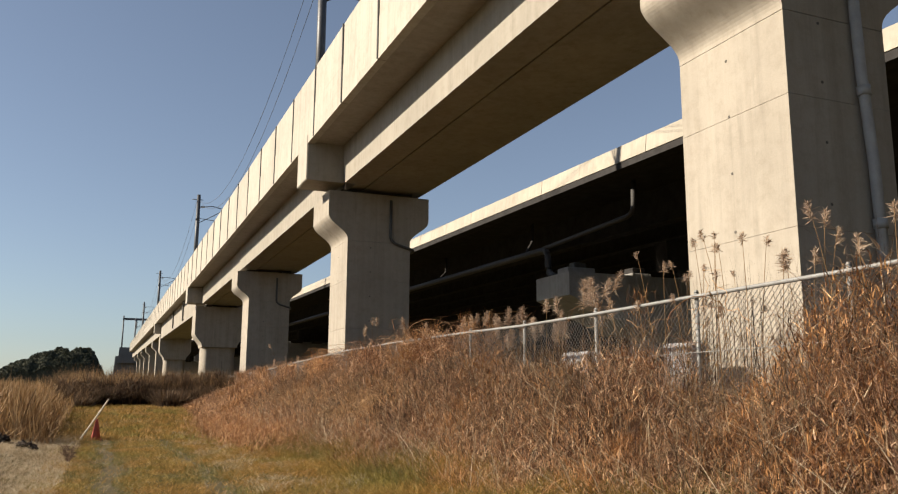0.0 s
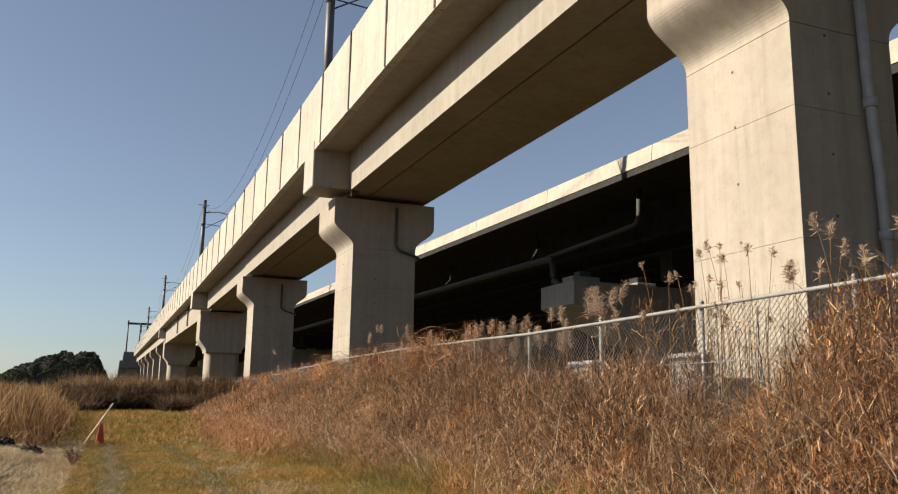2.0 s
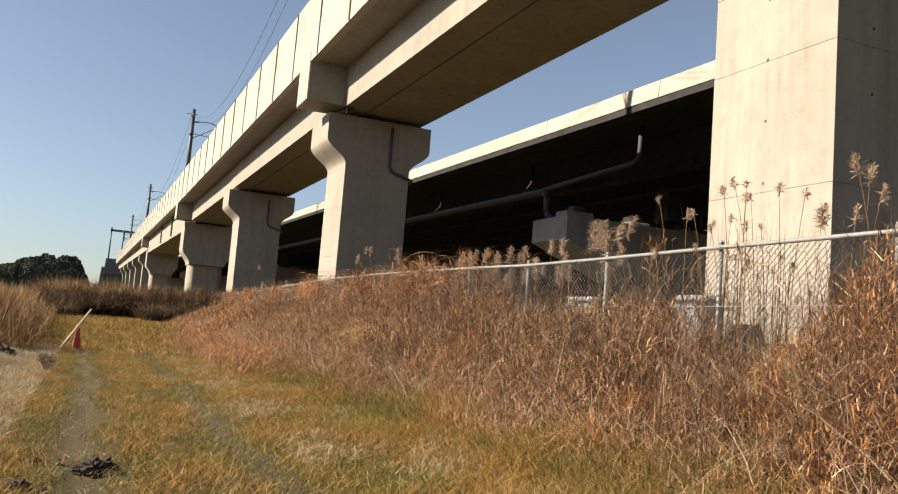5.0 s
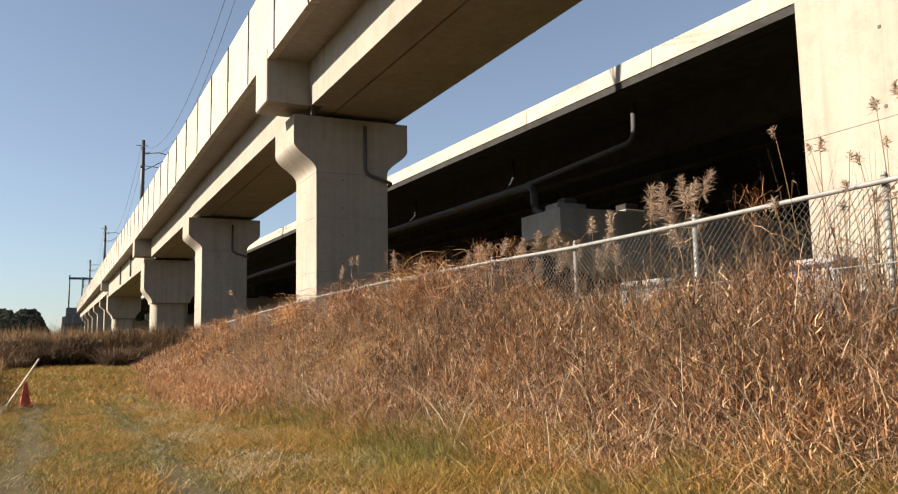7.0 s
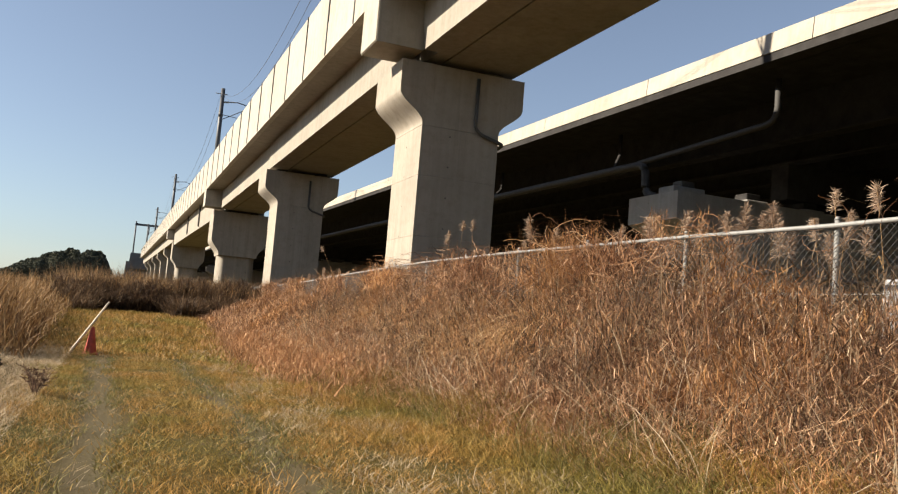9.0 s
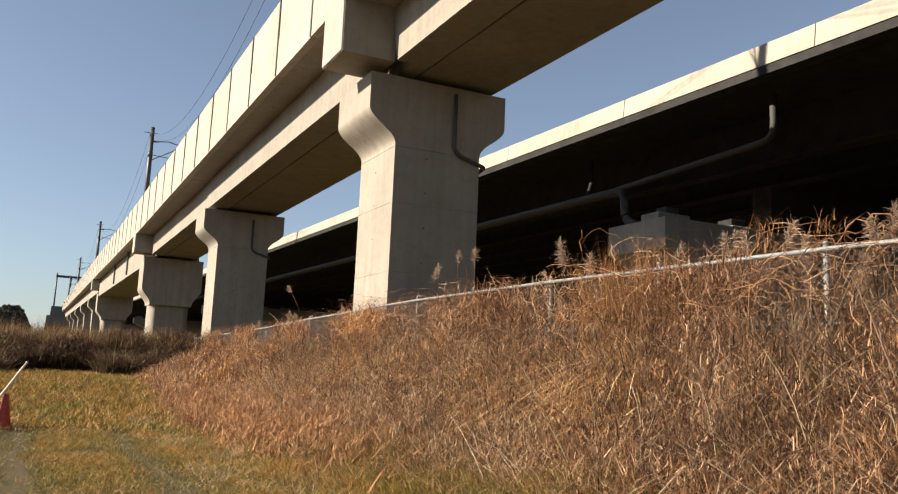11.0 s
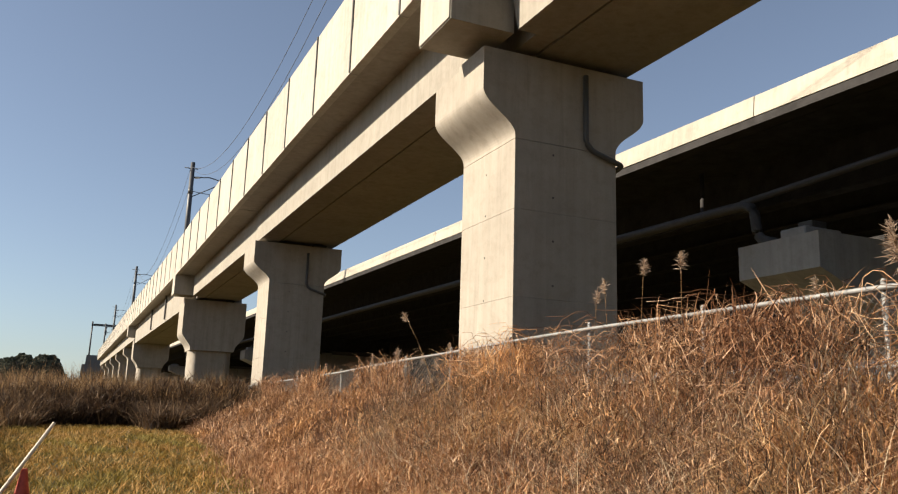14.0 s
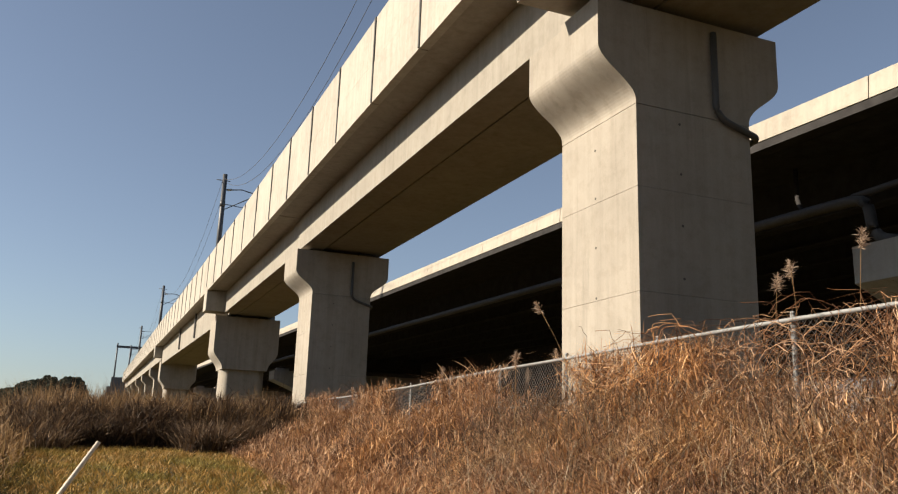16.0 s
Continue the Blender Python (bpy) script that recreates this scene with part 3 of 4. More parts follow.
def strands(name, x, y, height, width, lean, bend, mat, label, category, rng, z0=None, segs=3, droop=0.0):
    """A stand of separate tapered blades, each bent its own way."""
    n = len(x)
    z = gz_array(x, y) if z0 is None else z0
    az = rng.uniform(0, math.tau, n)
    tip = np.stack([np.cos(az), np.sin(az)], 1)
    face = az + math.pi / 2 + rng.normal(0, 0.7, n)
    wide = np.stack([np.cos(face), np.sin(face)], 1)
    verts = np.zeros((n, 2 * segs + 1, 3))
    for k in range(segs + 1):
        s = k / segs
        out = (lean * s + bend * s * s)[:, None] * height[:, None] * tip
        up = height * (s - droop * np.abs(bend) * s * s * s)
        w = width * (1 - 0.75 * s)
        c = np.stack([x + out[:, 0], y + out[:, 1], z + up], 1)
        if k == segs:
            verts[:, 2 * segs] = c
        else:
            verts[:, 2 * k, :2] = c[:, :2] - wide * w[:, None] / 2
            verts[:, 2 * k + 1, :2] = c[:, :2] + wide * w[:, None] / 2
            verts[:, 2 * k, 2] = verts[:, 2 * k + 1, 2] = c[:, 2]
    m = 2 * segs + 1
    quads = np.array([[2 * k, 2 * k + 1, 2 * k + 3, 2 * k + 2] for k in range(segs - 1)], int).reshape(-1, 4)
    tri = np.array([2 * segs - 2, 2 * segs - 1, 2 * segs])
    base = (np.arange(n) * m)[:, None, None]
    loops_q = (base + quads[None]).reshape(n, -1)
    loops = np.concatenate([loops_q, (base[:, :, 0] + tri[None])], 1).ravel()
    sizes = np.tile([4] * (segs - 1) + [3], n)
    me = bpy.data.meshes.new(name)
    me.vertices.add(n * m)
    me.vertices.foreach_set("co", verts.ravel())
    me.loops.add(len(loops))
    me.loops.foreach_set("vertex_index", loops.astype(np.int32))
    me.polygons.add(len(sizes))
    starts = np.concatenate([[0], np.cumsum(sizes)[:-1]])
    me.polygons.foreach_set("loop_start", starts.astype(np.int32))
    me.materials.append(mat)
    me.update(calc_edges=True)
    me.validate()
    return tagged(new(name, me), label, category, kind="stuff")


rng = np.random.default_rng(7)


def scatter(n, x0, x1, y0, y1):
    return rng.uniform(x0, x1, n), rng.uniform(y0, y1, n)


def foot(y):
    """Where the tall growth of the bank begins."""
    return np.interp(y, (8, 15, 21, 31), (4.15, 3.95, 3.6, 2.95))


def bank_height(x, y):
    """How tall the dry stand grows over the bank."""
    rise = np.clip((x - foot(y) - 0.45 * patchy(x, y, 0.9, 6.0) + 0.1) / np.interp(y, (12, 22, 32), (1.15, 1.6, 2.4)), 0, 1)
    clump = 0.5 + 0.42 * patchy(x, y, 0.9, 1.0) + 0.34 * patchy(x, y, 2.6, 2.5) + 0.3 * patchy(x, y, 6.1, 0.3)
    h = 0.05 + 0.84 * rise * clump
    h *= 1.0 + 0.75 * np.clip((6.3 - y) / 1.0, 0, 1)
    h *= 1.0 - 0.12 * np.clip((x - 5.3) / 0.5, 0, 1) * np.clip((y - 13.5) / 1.0, 0, 1) * np.clip((22.5 - y) / 1.0, 0, 1)
    thin = np.clip(1.5 - np.hypot((x - 5.9) / 1.1, (y - 7.3) / 0.75), 0, 1)     # trodden round the first pier
    return np.minimum(h * (1 - 0.72 * thin), 1.5)


def grown(n, x0, x1, y0, y1, gaps=0.5):
    """Scattered places on the bank, thinned out into tussocks with gaps between."""
    x, y = scatter(n, x0, x1, y0, y1)
    keep = (x > foot(y) - 0.25 + 0.5 * rng.random(len(x)) ** 2) & (patchy(x, y, 4.3, 3.3) + 0.5 * patchy(x, y, 9.0, 1.2) > gaps * rng.random(len(x)) + 0.15)
    return x[keep], y[keep]


# the main stand on the bank, thick near and thinner far along
x, y = grown(62000, 3.4, 6.3, 3.0, 27, 0.95)
h = bank_height(x, y) * rng.uniform(0.45, 1.2, len(x))
strands("dead_stems", x, y, h, rng.uniform(0.003, 0.008, len(x)), rng.uniform(0.0, 0.5, len(x)), rng.uniform(0.0, 0.4, len(x)), STEMS,
        "thick stand of thin dead brown stems on the bank", "grass", rng, droop=0.3)
x, y = grown(62000, 3.3, 6.3, 3.0, 27, 0.85)
h = bank_height(x, y) * rng.uniform(0.4, 1.15, len(x))
strands("dry_grass", x, y, h, rng.uniform(0.004, 0.01, len(x)), rng.uniform(0.05, 0.8, len(x)), rng.uniform(0.1, 1.2, len(x)), DRY,
        "dead brown grass on the bank below the fence", "grass", rng, segs=5, droop=0.7)
# thin twigs and curled leaves all through the stand
x, y = grown(230000, 3.3, 6.35, 3.0, 27, 0.95)
b_h = bank_height(x, y)
strands("dead_leaves", x, y, rng.uniform(0.04, 0.2, len(x)), rng.uniform(0.004, 0.013, len(x)), rng.normal(0, 1.1, len(x)), rng.normal(0, 1.3, len(x)), DRY,
        "curled dead leaves and broken bits in the bank grass", "leaves", rng, z0=gz_array(x, y) + b_h * rng.uniform(0.0, 0.95, len(x)) ** 0.8, segs=3, droop=0.6)
# bushy dark weeds standing in clumps through the grass
cx, cy = rng.uniform(4.5, 6.0, 150), rng.uniform(3.4, 27, 150)
pick = rng.integers(0, 150, 26000)
x, y = cx[pick] + rng.normal(0, 0.13, 26000), cy[pick] + rng.normal(0, 0.16, 26000)
strands("dark_weeds", x, y, rng.uniform(0.06, 0.28, 26000), rng.uniform(0.004, 0.012, 26000), rng.normal(0, 0.8, 26000), rng.normal(0, 0.9, 26000), THICKET,
        "dark brown withered weeds in clumps on the bank", "weeds", rng, z0=gz_array(x, y) + (0.25 + bank_height(x, y)) * rng.uniform(0.05, 0.95, 26000), droop=0.4)
# single taller stalks sticking out of the stand
x, y = grown(2600, 4.4, 6.2, 3.0, 30, 1.1)
strands("tall_stalks", x, y, bank_height(x, y) + rng.uniform(0.1, 0.55, len(x)), rng.uniform(0.005, 0.009, len(x)), rng.uniform(0.0, 0.25, len(x)), rng.uniform(0.0, 0.25, len(x)), STEMS,
        "single dead stalks sticking out of the bank grass", "stems", rng)
# green and olive grass low at the foot of the bank
x, y = scatter(60000, 3.1, 5.2, 3.5, 27)
keep = (np.abs(x - foot(y) - 0.1) < 0.55) & (patchy(x, y, 1.2, 7.0) > 0.45)
x, y = x[keep], y[keep]
strands("green_grass", x, y, rng.uniform(0.06, 0.24, len(x)), rng.uniform(0.004, 0.009, len(x)), rng.uniform(0.1, 0.8, len(x)), rng.uniform(0.0, 0.8, len(x)), GREEN,
        "longer olive green grass along the foot of the bank", "grass", rng, droop=0.3)
x, y = scatter(60000, 2.9, 6.6, 27, 66)
h = bank_height(x, y) * rng.uniform(0.5, 1.15, len(x))
strands("dry_grass", x, y, h, rng.uniform(0.007, 0.016, len(x)), rng.uniform(0.05, 0.4, len(x)), rng.uniform(0.0, 0.8, len(x)), STEMS,
        "dead rust-brown grass on the bank further along the fence", "grass", rng, droop=0.4)
x, y = scatter(75000, 3.0, 6.6, 27, 60)
strands("dead_leaves", x, y, rng.uniform(0.07, 0.25, len(x)), rng.uniform(0.007, 0.018, len(x)), rng.normal(0, 1.0, len(x)), rng.normal(0, 1.0, len(x)), DRY,
        "curled dead leaves in the far bank grass", "leaves", rng, z0=gz_array(x, y) + bank_height(x, y) * rng.uniform(0.2, 1.0, len(x)), droop=0.6)
# fallen and tangled straws among it
x, y = grown(9000, 3.9, 6.2, 3.0, 27, 1.0)
h = rng.uniform(0.3, 1.0, len(x))
strands("bent_straw", x, y, h, rng.uniform(0.004, 0.009, len(x)), rng.uniform(0.2, 1.3, len(x)), rng.uniform(0.2, 1.2, len(x)), STRAW,
        "pale broken straws lying over the dry grass", "grass", rng, z0=gz_array(x, y) + bank_height(x, y) * rng.uniform(0.1, 0.8, len(x)), segs=4, droop=0.8)
# rusty weeds in patches
x, y = scatter(120000, 3.5, 6.3, 3.0, 36)
keep = (patchy(x, y, 1.1, 4.0) > 0.64) & (bank_height(x, y) > 0.3)
x, y = x[keep], y[keep]
b_h = bank_height(x, y)
strands("rusty_weeds", x, y, rng.uniform(0.05, 0.22, len(x)), rng.uniform(0.005, 0.016, len(x)), rng.normal(0, 1.0, len(x)), rng.normal(0, 1.1, len(x)), RUST,
        "orange-brown dead weeds mixed into the bank grass", "weeds", rng, z0=gz_array(x, y) + b_h * rng.uniform(0.0, 1.0, len(x)) ** 0.7, droop=0.5)
# arching golden clumps
cx, cy = rng.uniform(4.9, 5.85, 30), rng.uniform(15.5, 27.5, 30)
pick = rng.integers(0, 30, 13000)
x, y = cx[pick] + rng.normal(0, 0.13, 13000), cy[pick] + rng.normal(0, 0.15, 13000)
strands("arching_grass", x, y, rng.uniform(0.55, 1.25, 13000) * (0.85 + 0.3 * np.sin(pick * 2.4)), rng.uniform(0.007, 0.015, 13000), rng.uniform(0.02, 0.3, 13000), rng.uniform(0.3, 1.0, 13000), GOLD,
        "clumps of arching golden dead grass on the bank", "grass", rng, segs=7, droop=0.9)
# a tall rusty clump grown up through the fence
x, y = rng.normal(5.75, 0.12, 1500), rng.normal(16.4, 0.4, 1500)
strands("fence_clump", x, y, rng.uniform(1.0, 2.0, 1500), rng.uniform(0.005, 0.011, 1500), rng.uniform(0.0, 0.14, 1500), rng.uniform(0.0, 0.3, 1500), RUST,
        "tall rusty stems grown up against the fence", "stems", rng, segs=6, droop=0.6)
# brown weeds standing behind the fence
cx, cy = np.append(rng.uniform(6.2, 6.8, 22), (6.35, 6.4, 6.5)), np.append(rng.uniform(13.2, 19.5, 22), (22.3, 22.9, 9.9))
pick = rng.integers(0, 25, 9000)
x, y = cx[pick] + rng.normal(0, 0.07, 9000), cy[pick] + rng.normal(0, 0.1, 9000)
top = 1.45 + 0.45 * np.sin(pick * 3.7)
strands("fence_weeds", x, y, rng.uniform(0.05, 0.2, 9000), rng.uniform(0.004, 0.01, 9000), rng.normal(0, 0.7, 9000), rng.normal(0, 0.8, 9000), RUST,
        "rusty brown withered weeds standing behind the fence", "weeds", rng, z0=gz_array(x, y) + top * rng.uniform(0.1, 1.0, 9000) ** 0.8, droop=0.4)
strands("fence_weeds", x[:700], y[:700], top[:700] * rng.uniform(0.7, 1.1, 700), rng.uniform(0.004, 0.008, 700), rng.uniform(0, 0.1, 700), rng.uniform(0, 0.15, 700), STEMS,
        "stems of the withered weeds behind the fence", "stems", rng)
# bare upright stems before the first pier
x, y = rng.uniform(5.8, 7.3, 330), rng.uniform(6.6, 9.4, 330)
strands("upright_stems", x, y, rng.uniform(0.7, 2.1, 330) , rng.uniform(0.006, 0.012, 330), rng.uniform(0.0, 0.1, 330), rng.uniform(0.0, 0.16, 330), DARKSTEM,
        "bare dark upright stems standing against the pier", "stems", rng)
# clumps hanging over the fence further on
x, y = scatter(30000, 5.6, 6.25, 15.0, 42)
keep = patchy(x * 0.3, y, 1.3, 2.0) > 0.46
x, y = x[keep], y[keep]
strands("overgrowth", x, y, rng.uniform(0.15, 0.5, len(x)), rng.uniform(0.006, 0.016, len(x)), rng.normal(0, 0.9, len(x)), rng.normal(0, 1.0, len(x)), DRY,
        "golden dead grass hanging over the fence", "grass", rng, z0=rng.uniform(2.35, 3.2, len(x)) - 0.006 * (y - 13), segs=4, droop=0.9)
# orange weeds at the foot of the bank
x, y = rng.normal(3.5, 0.45, 16000), rng.normal(24.0, 2.6, 16000)
keep = patchy(x, y, 2.1, 1.0) > 0.35
x, y = x[keep], y[keep]
strands("orange_weeds", x, y, rng.uniform(0.06, 0.22, len(x)), rng.uniform(0.008, 0.02, len(x)), rng.normal(0, 0.9, len(x)), rng.normal(0, 0.9, len(x)), ORANGE,
        "low orange withered weeds at the foot of the bank", "weeds", rng, z0=gz_array(x, y) + rng.uniform(0.0, 0.35, len(x)), droop=0.5)
# turf of the track, worn off in the wheel ruts
def rut(x, y):
    w = 0.06 * np.sin(y * 0.5) + 0.05 * np.sin(y * 1.7 + 1)
    return np.minimum(np.abs(x - 0.22 - w), np.abs(x - 1.6 - w) + 0.08)


x, y = scatter(210000, -0.75, 4.4, 3.5, 24)
keep = (rut(x, y) > rng.uniform(0.14, 0.5, len(x)) * (0.55 + 0.8 * patchy(x, y, 0.9, 5.0))) | (rng.random(len(x)) < 0.06)
keep &= patchy(x, y, 2.7, 8.0) > rng.uniform(-0.4, 0.55, len(x))
x, y = x[keep], y[keep]
h = rng.uniform(0.015, 0.075, len(x)) * (0.4 + 1.2 * patchy(x, y, 1.6, 2.0)) * (1 + 2.0 * np.clip((x - 2.6) / 1.2, 0, 1))
strands("track_turf", x, y, h, rng.uniform(0.004, 0.009, len(x)), rng.uniform(0.2, 1.6, len(x)), rng.uniform(0.0, 1.2, len(x)), TURF,
        "short mixed green and yellow turf on the track", "grass", rng, segs=2)
# greener grass beside the ruts and in patches
x, y = scatter(150000, -1.1, 3.6, 3.5, 30)
d = rut(x, y)
keep = ((d > 0.1) & (d < 0.55) & (patchy(x, y, 1.3, 3.0) > 0.42)) | (patchy(x, y, 1.0, 9.0) > 0.7)
keep &= rng.random(len(x)) < 0.8
x, y = x[keep], y[keep]
strands("green_grass", x, y, rng.uniform(0.015, 0.06, len(x)), rng.uniform(0.004, 0.009, len(x)), rng.uniform(0.1, 1.3, len(x)), rng.uniform(0.0, 1.0, len(x)), GREEN,
        "short dull green grass along the wheel ruts", "grass", rng, segs=2)
# pale tufts at the foot of the bank
x, y = scatter(34000, 1.9, 4.3, 3.5, 26)
keep = patchy(x, y, 1.9, 6.0) + 0.35 * patchy(x, y, 6.0, 2.0) > 0.6 + 0.45 * rng.random(len(x))
x, y = x[keep], y[keep]
strands("pale_tufts", x, y, rng.uniform(0.03, 0.13, len(x)), rng.uniform(0.004, 0.01, len(x)), rng.uniform(0.2, 1.6, len(x)), rng.uniform(0.0, 1.2, len(x)), STRAW,
        "pale dry tufts at the foot of the bank", "grass", rng, droop=0.3)
x, y = scatter(40000, -1.6, 4.4, 24, 44)
h = rng.uniform(0.04, 0.14, len(x))
strands("track_turf", x, y, h, rng.uniform(0.012, 0.025, len(x)), rng.uniform(0.2, 1.0, len(x)), rng.uniform(0.0, 0.9, len(x)), TURF,
        "short yellowed turf at the far end of the track", "grass", rng, segs=2)
# loose straw on the track
x, y = scatter(5000, -1.0, 4.4, 4, 26)
strands("loose_straw", x, y, rng.uniform(0.02, 0.06, len(x)), rng.uniform(0.004, 0.009, len(x)), rng.uniform(1.0, 5.0, len(x)), rng.uniform(0.0, 1.0, len(x)), STRAW,
        "loose pale straw scattered on the turf", "straw", rng, segs=2)
# mown straw on the left shoulder
x, y = scatter(120000, -6.0, -0.4, 5, 25)
h = rng.uniform(0.03, 0.12, len(x))
strands("mown_straw", x, y, h, rng.uniform(0.004, 0.01, len(x)), rng.uniform(0.5, 2.2, len(x)), rng.uniform(0.0, 1.0, len(x)), STRAW,
        "pale mown straw lying on the shoulder of the track", "grass", rng, segs=2)
# reeds over the field
x, y = scatter(70000, -34, -0.9, 22.5, 70)
keep = (x < -1.0 - 0.02 * (y - 24)) | (y > 44)
x, y = x[keep], y[keep]
h = rng.uniform(1.0, 1.75, len(x)) * np.clip(0.35 + (-1.0 - x) / 1.5, 0.3, 1) * (0.85 + 0.3 * patchy(x, y, 0.4, 5.0)) - 0.75 * climbs(y)
strands("reed_field", x, y, h, rng.uniform(0.02, 0.045, len(x)), rng.uniform(0.02, 0.25, len(x)), rng.uniform(0.0, 0.4, len(x)), REED,
        "field of tall dead brown reeds beside the track", "reeds", rng, droop=0.3)
# dark thicket closing the track
x, y = scatter(55000, -1.6, 5.6, 36, 50)
keep = y > 37.2 + 1.6 * np.sin(x * 1.7) + 0.8 * np.sin(x * 4.1 + 1) + np.abs(x - 1.5) * 0.2
x, y = x[keep], y[keep]
h = 0.9 * rng.uniform(0.7, 1.9, len(x)) * (0.6 + 0.75 * patchy(x, y, 1.3, 3.0)) * (0.55 + 0.45 * np.clip((y - 38) / 3, 0, 1))
strands("thicket", x, y, h, rng.uniform(0.02, 0.05, len(x)), rng.uniform(0.05, 0.7, len(x)), rng.uniform(0.0, 1.0, len(x)), THICKET,
        "dark tangled thicket of dead stems at the end of the track", "thicket", rng, droop=0.5)
x, y = scatter(22000, -1.8, 5.2, 39, 52)
h = 0.85 * rng.uniform(0.9, 2.1, len(x)) * (0.65 + 0.6 * patchy(x, y, 1.4, 3.0))
strands("reed_field", x, y, h, rng.uniform(0.015, 0.03, len(x)), rng.uniform(0.05, 0.3, len(x)), rng.uniform(0.0, 0.5, len(x)), REED,
        "brown reed tops rising out of the thicket", "reeds", rng, droop=0.4)
x, y = scatter(60000, -1.8, 5.6, 37.5, 44)
strands("thicket_leaves", x, y, rng.uniform(0.08, 0.35, len(x)), rng.uniform(0.02, 0.05, len(x)), rng.normal(0, 1.0, len(x)), rng.normal(0, 1.0, len(x)), THICKET,
        "dead leaves tangled in the thicket", "leaves", rng, z0=gz_array(x, y) + (0.45 + 1.0 * patchy(x, y, 1.3, 3.0)) * rng.uniform(0, 1.0, len(x)) * (0.4 + 0.6 * np.clip((y - 37.5) / 2, 0, 1)), segs=2)
x, y = scatter(50000, -30, -0.9, 22, 50)
strands("reed_leaves", x, y, rng.uniform(0.1, 0.4, len(x)), rng.uniform(0.015, 0.04, len(x)), rng.normal(0, 0.8, len(x)), rng.normal(0, 0.9, len(x)), REED,
        "dead leaves through the reed field", "leaves", rng, z0=gz_array(x, y) + rng.uniform(0.05, 1.0, len(x)) * np.clip(0.3 + (-0.9 - x) / 1.5, 0.2, 1.3) * np.clip((y - 21.5) / 2.5, 0.15, 1) * (1 - 0.6 * climbs(y)), segs=2)
# far field
x, y = scatter(30000, -120, 4, 70, 190)
h = rng.uniform(0.7, 1.9, len(x))
strands("reed_field", x, y, h, rng.uniform(0.08, 0.16, len(x)), rng.uniform(0.02, 0.25, len(x)), rng.uniform(0.0, 0.4, len(x)), REED,
        "distant field of dead reeds", "reeds", rng, segs=2)


# ---- single reeds with plumes ----
def reed(x, y, tall, lean, turned, heavy):
    ob = thing("plumed_reed", "tall dry reed stalk with a fluffy seed plume", "reed", (x, y, float(gz_array(np.array([x]), np.array([y]))[0])), "plumed reeds along the fence")
    c, s = math.cos(turned), math.sin(turned)
    pts = [(lean * tall * (k / 6) ** 2 * c, lean * tall * (k / 6) ** 2 * s, tall * k / 6) for k in range(7)]
    part("stalk", tube(pts, [0.006 - 0.0006 * k for k in range(7)], 5), REED, ob)
    r = random.Random(int(x * 1000 + y * 77))
    verts, faces = [], []
    head = Vector(pts[-1])
    along = (Vector(pts[-1]) - Vector(pts[-2])).normalized()
    for k in range(int(170 * heavy)):
        t = r.random()
        at = head - along * 0.21 * heavy * t
        d = (along * r.uniform(0.3, 1.0) + Vector((r.gauss(0.45 * c, 0.6), r.gauss(0.45 * s, 0.6), r.gauss(-0.35, 0.5)))).normalized()
        ln = r.uniform(0.035, 0.12) * (0.5 + 1.3 * t * (1.4 - t)) * (0.4 + 0.6 * heavy)
        side = d.cross(Vector((r.gauss(0, 1), r.gauss(0, 1), r.gauss(0, 1)))).normalized() * r.uniform(0.002, 0.0055)
        m = len(verts)
        verts += [at - side * 0.4, at + d * ln * 0.5 - side, at + d * ln, at + d * ln * 0.5 + side]
        faces.append((m, m + 1, m + 2, m + 3))
    p = new("plume", mesh_of("plume", verts, faces, PLUME))
    p.parent = ob
    for k in range(4):
        z = tall * r.uniform(0.25, 0.7)
        a = r.uniform(0, math.tau)
        d = Vector((math.cos(a), math.sin(a), 0))
        w = Vector((-d.y, d.x, 0)) * 0.008
        b = Vector((lean * tall * (z / tall) ** 2 * c, lean * tall * (z / tall) ** 2 * s, z))
        ln = r.uniform(0.2, 0.42)
        leaf = new("leaf", mesh_of("leaf", [b, b + d * ln * 0.4 + w + Vector((0, 0, ln * 0.45)), b + d * ln + Vector((0, 0, ln * 0.25)), b + d * ln * 0.4 - w + Vector((0, 0, ln * 0.45))], [(0, 1, 2, 3)], REED))
        leaf.parent = ob
    return ob


rr = random.Random(11)
for k in range(24):                      # in front of the first pier
    reed(rr.uniform(5.9, 6.6), rr.uniform(7.2, 9.0), rr.uniform(1.3, 2.2), rr.uniform(0, 0.16), rr.uniform(0, 6.28), rr.uniform(0.3, 0.55))
for k in range(9):
    reed(rr.uniform(6.1, 6.6), rr.uniform(5.2, 7.2), rr.uniform(1.8, 2.4), rr.uniform(0, 0.12), rr.uniform(0, 6.28), rr.uniform(0.6, 1.0))
for k in range(34):                      # behind the fence
    reed(rr.uniform(6.3, 7.4), rr.uniform(12.8, 19.0), rr.uniform(1.5, 2.1), rr.uniform(0, 0.2), rr.uniform(0, 6.28), rr.uniform(1.0, 1.8))
for k in range(8):
    reed(rr.uniform(6.3, 6.9), rr.uniform(10.5, 12.7), rr.uniform(1.65, 2.25), rr.uniform(0, 0.2), rr.uniform(0, 6.28), rr.uniform(1.3, 2.1))
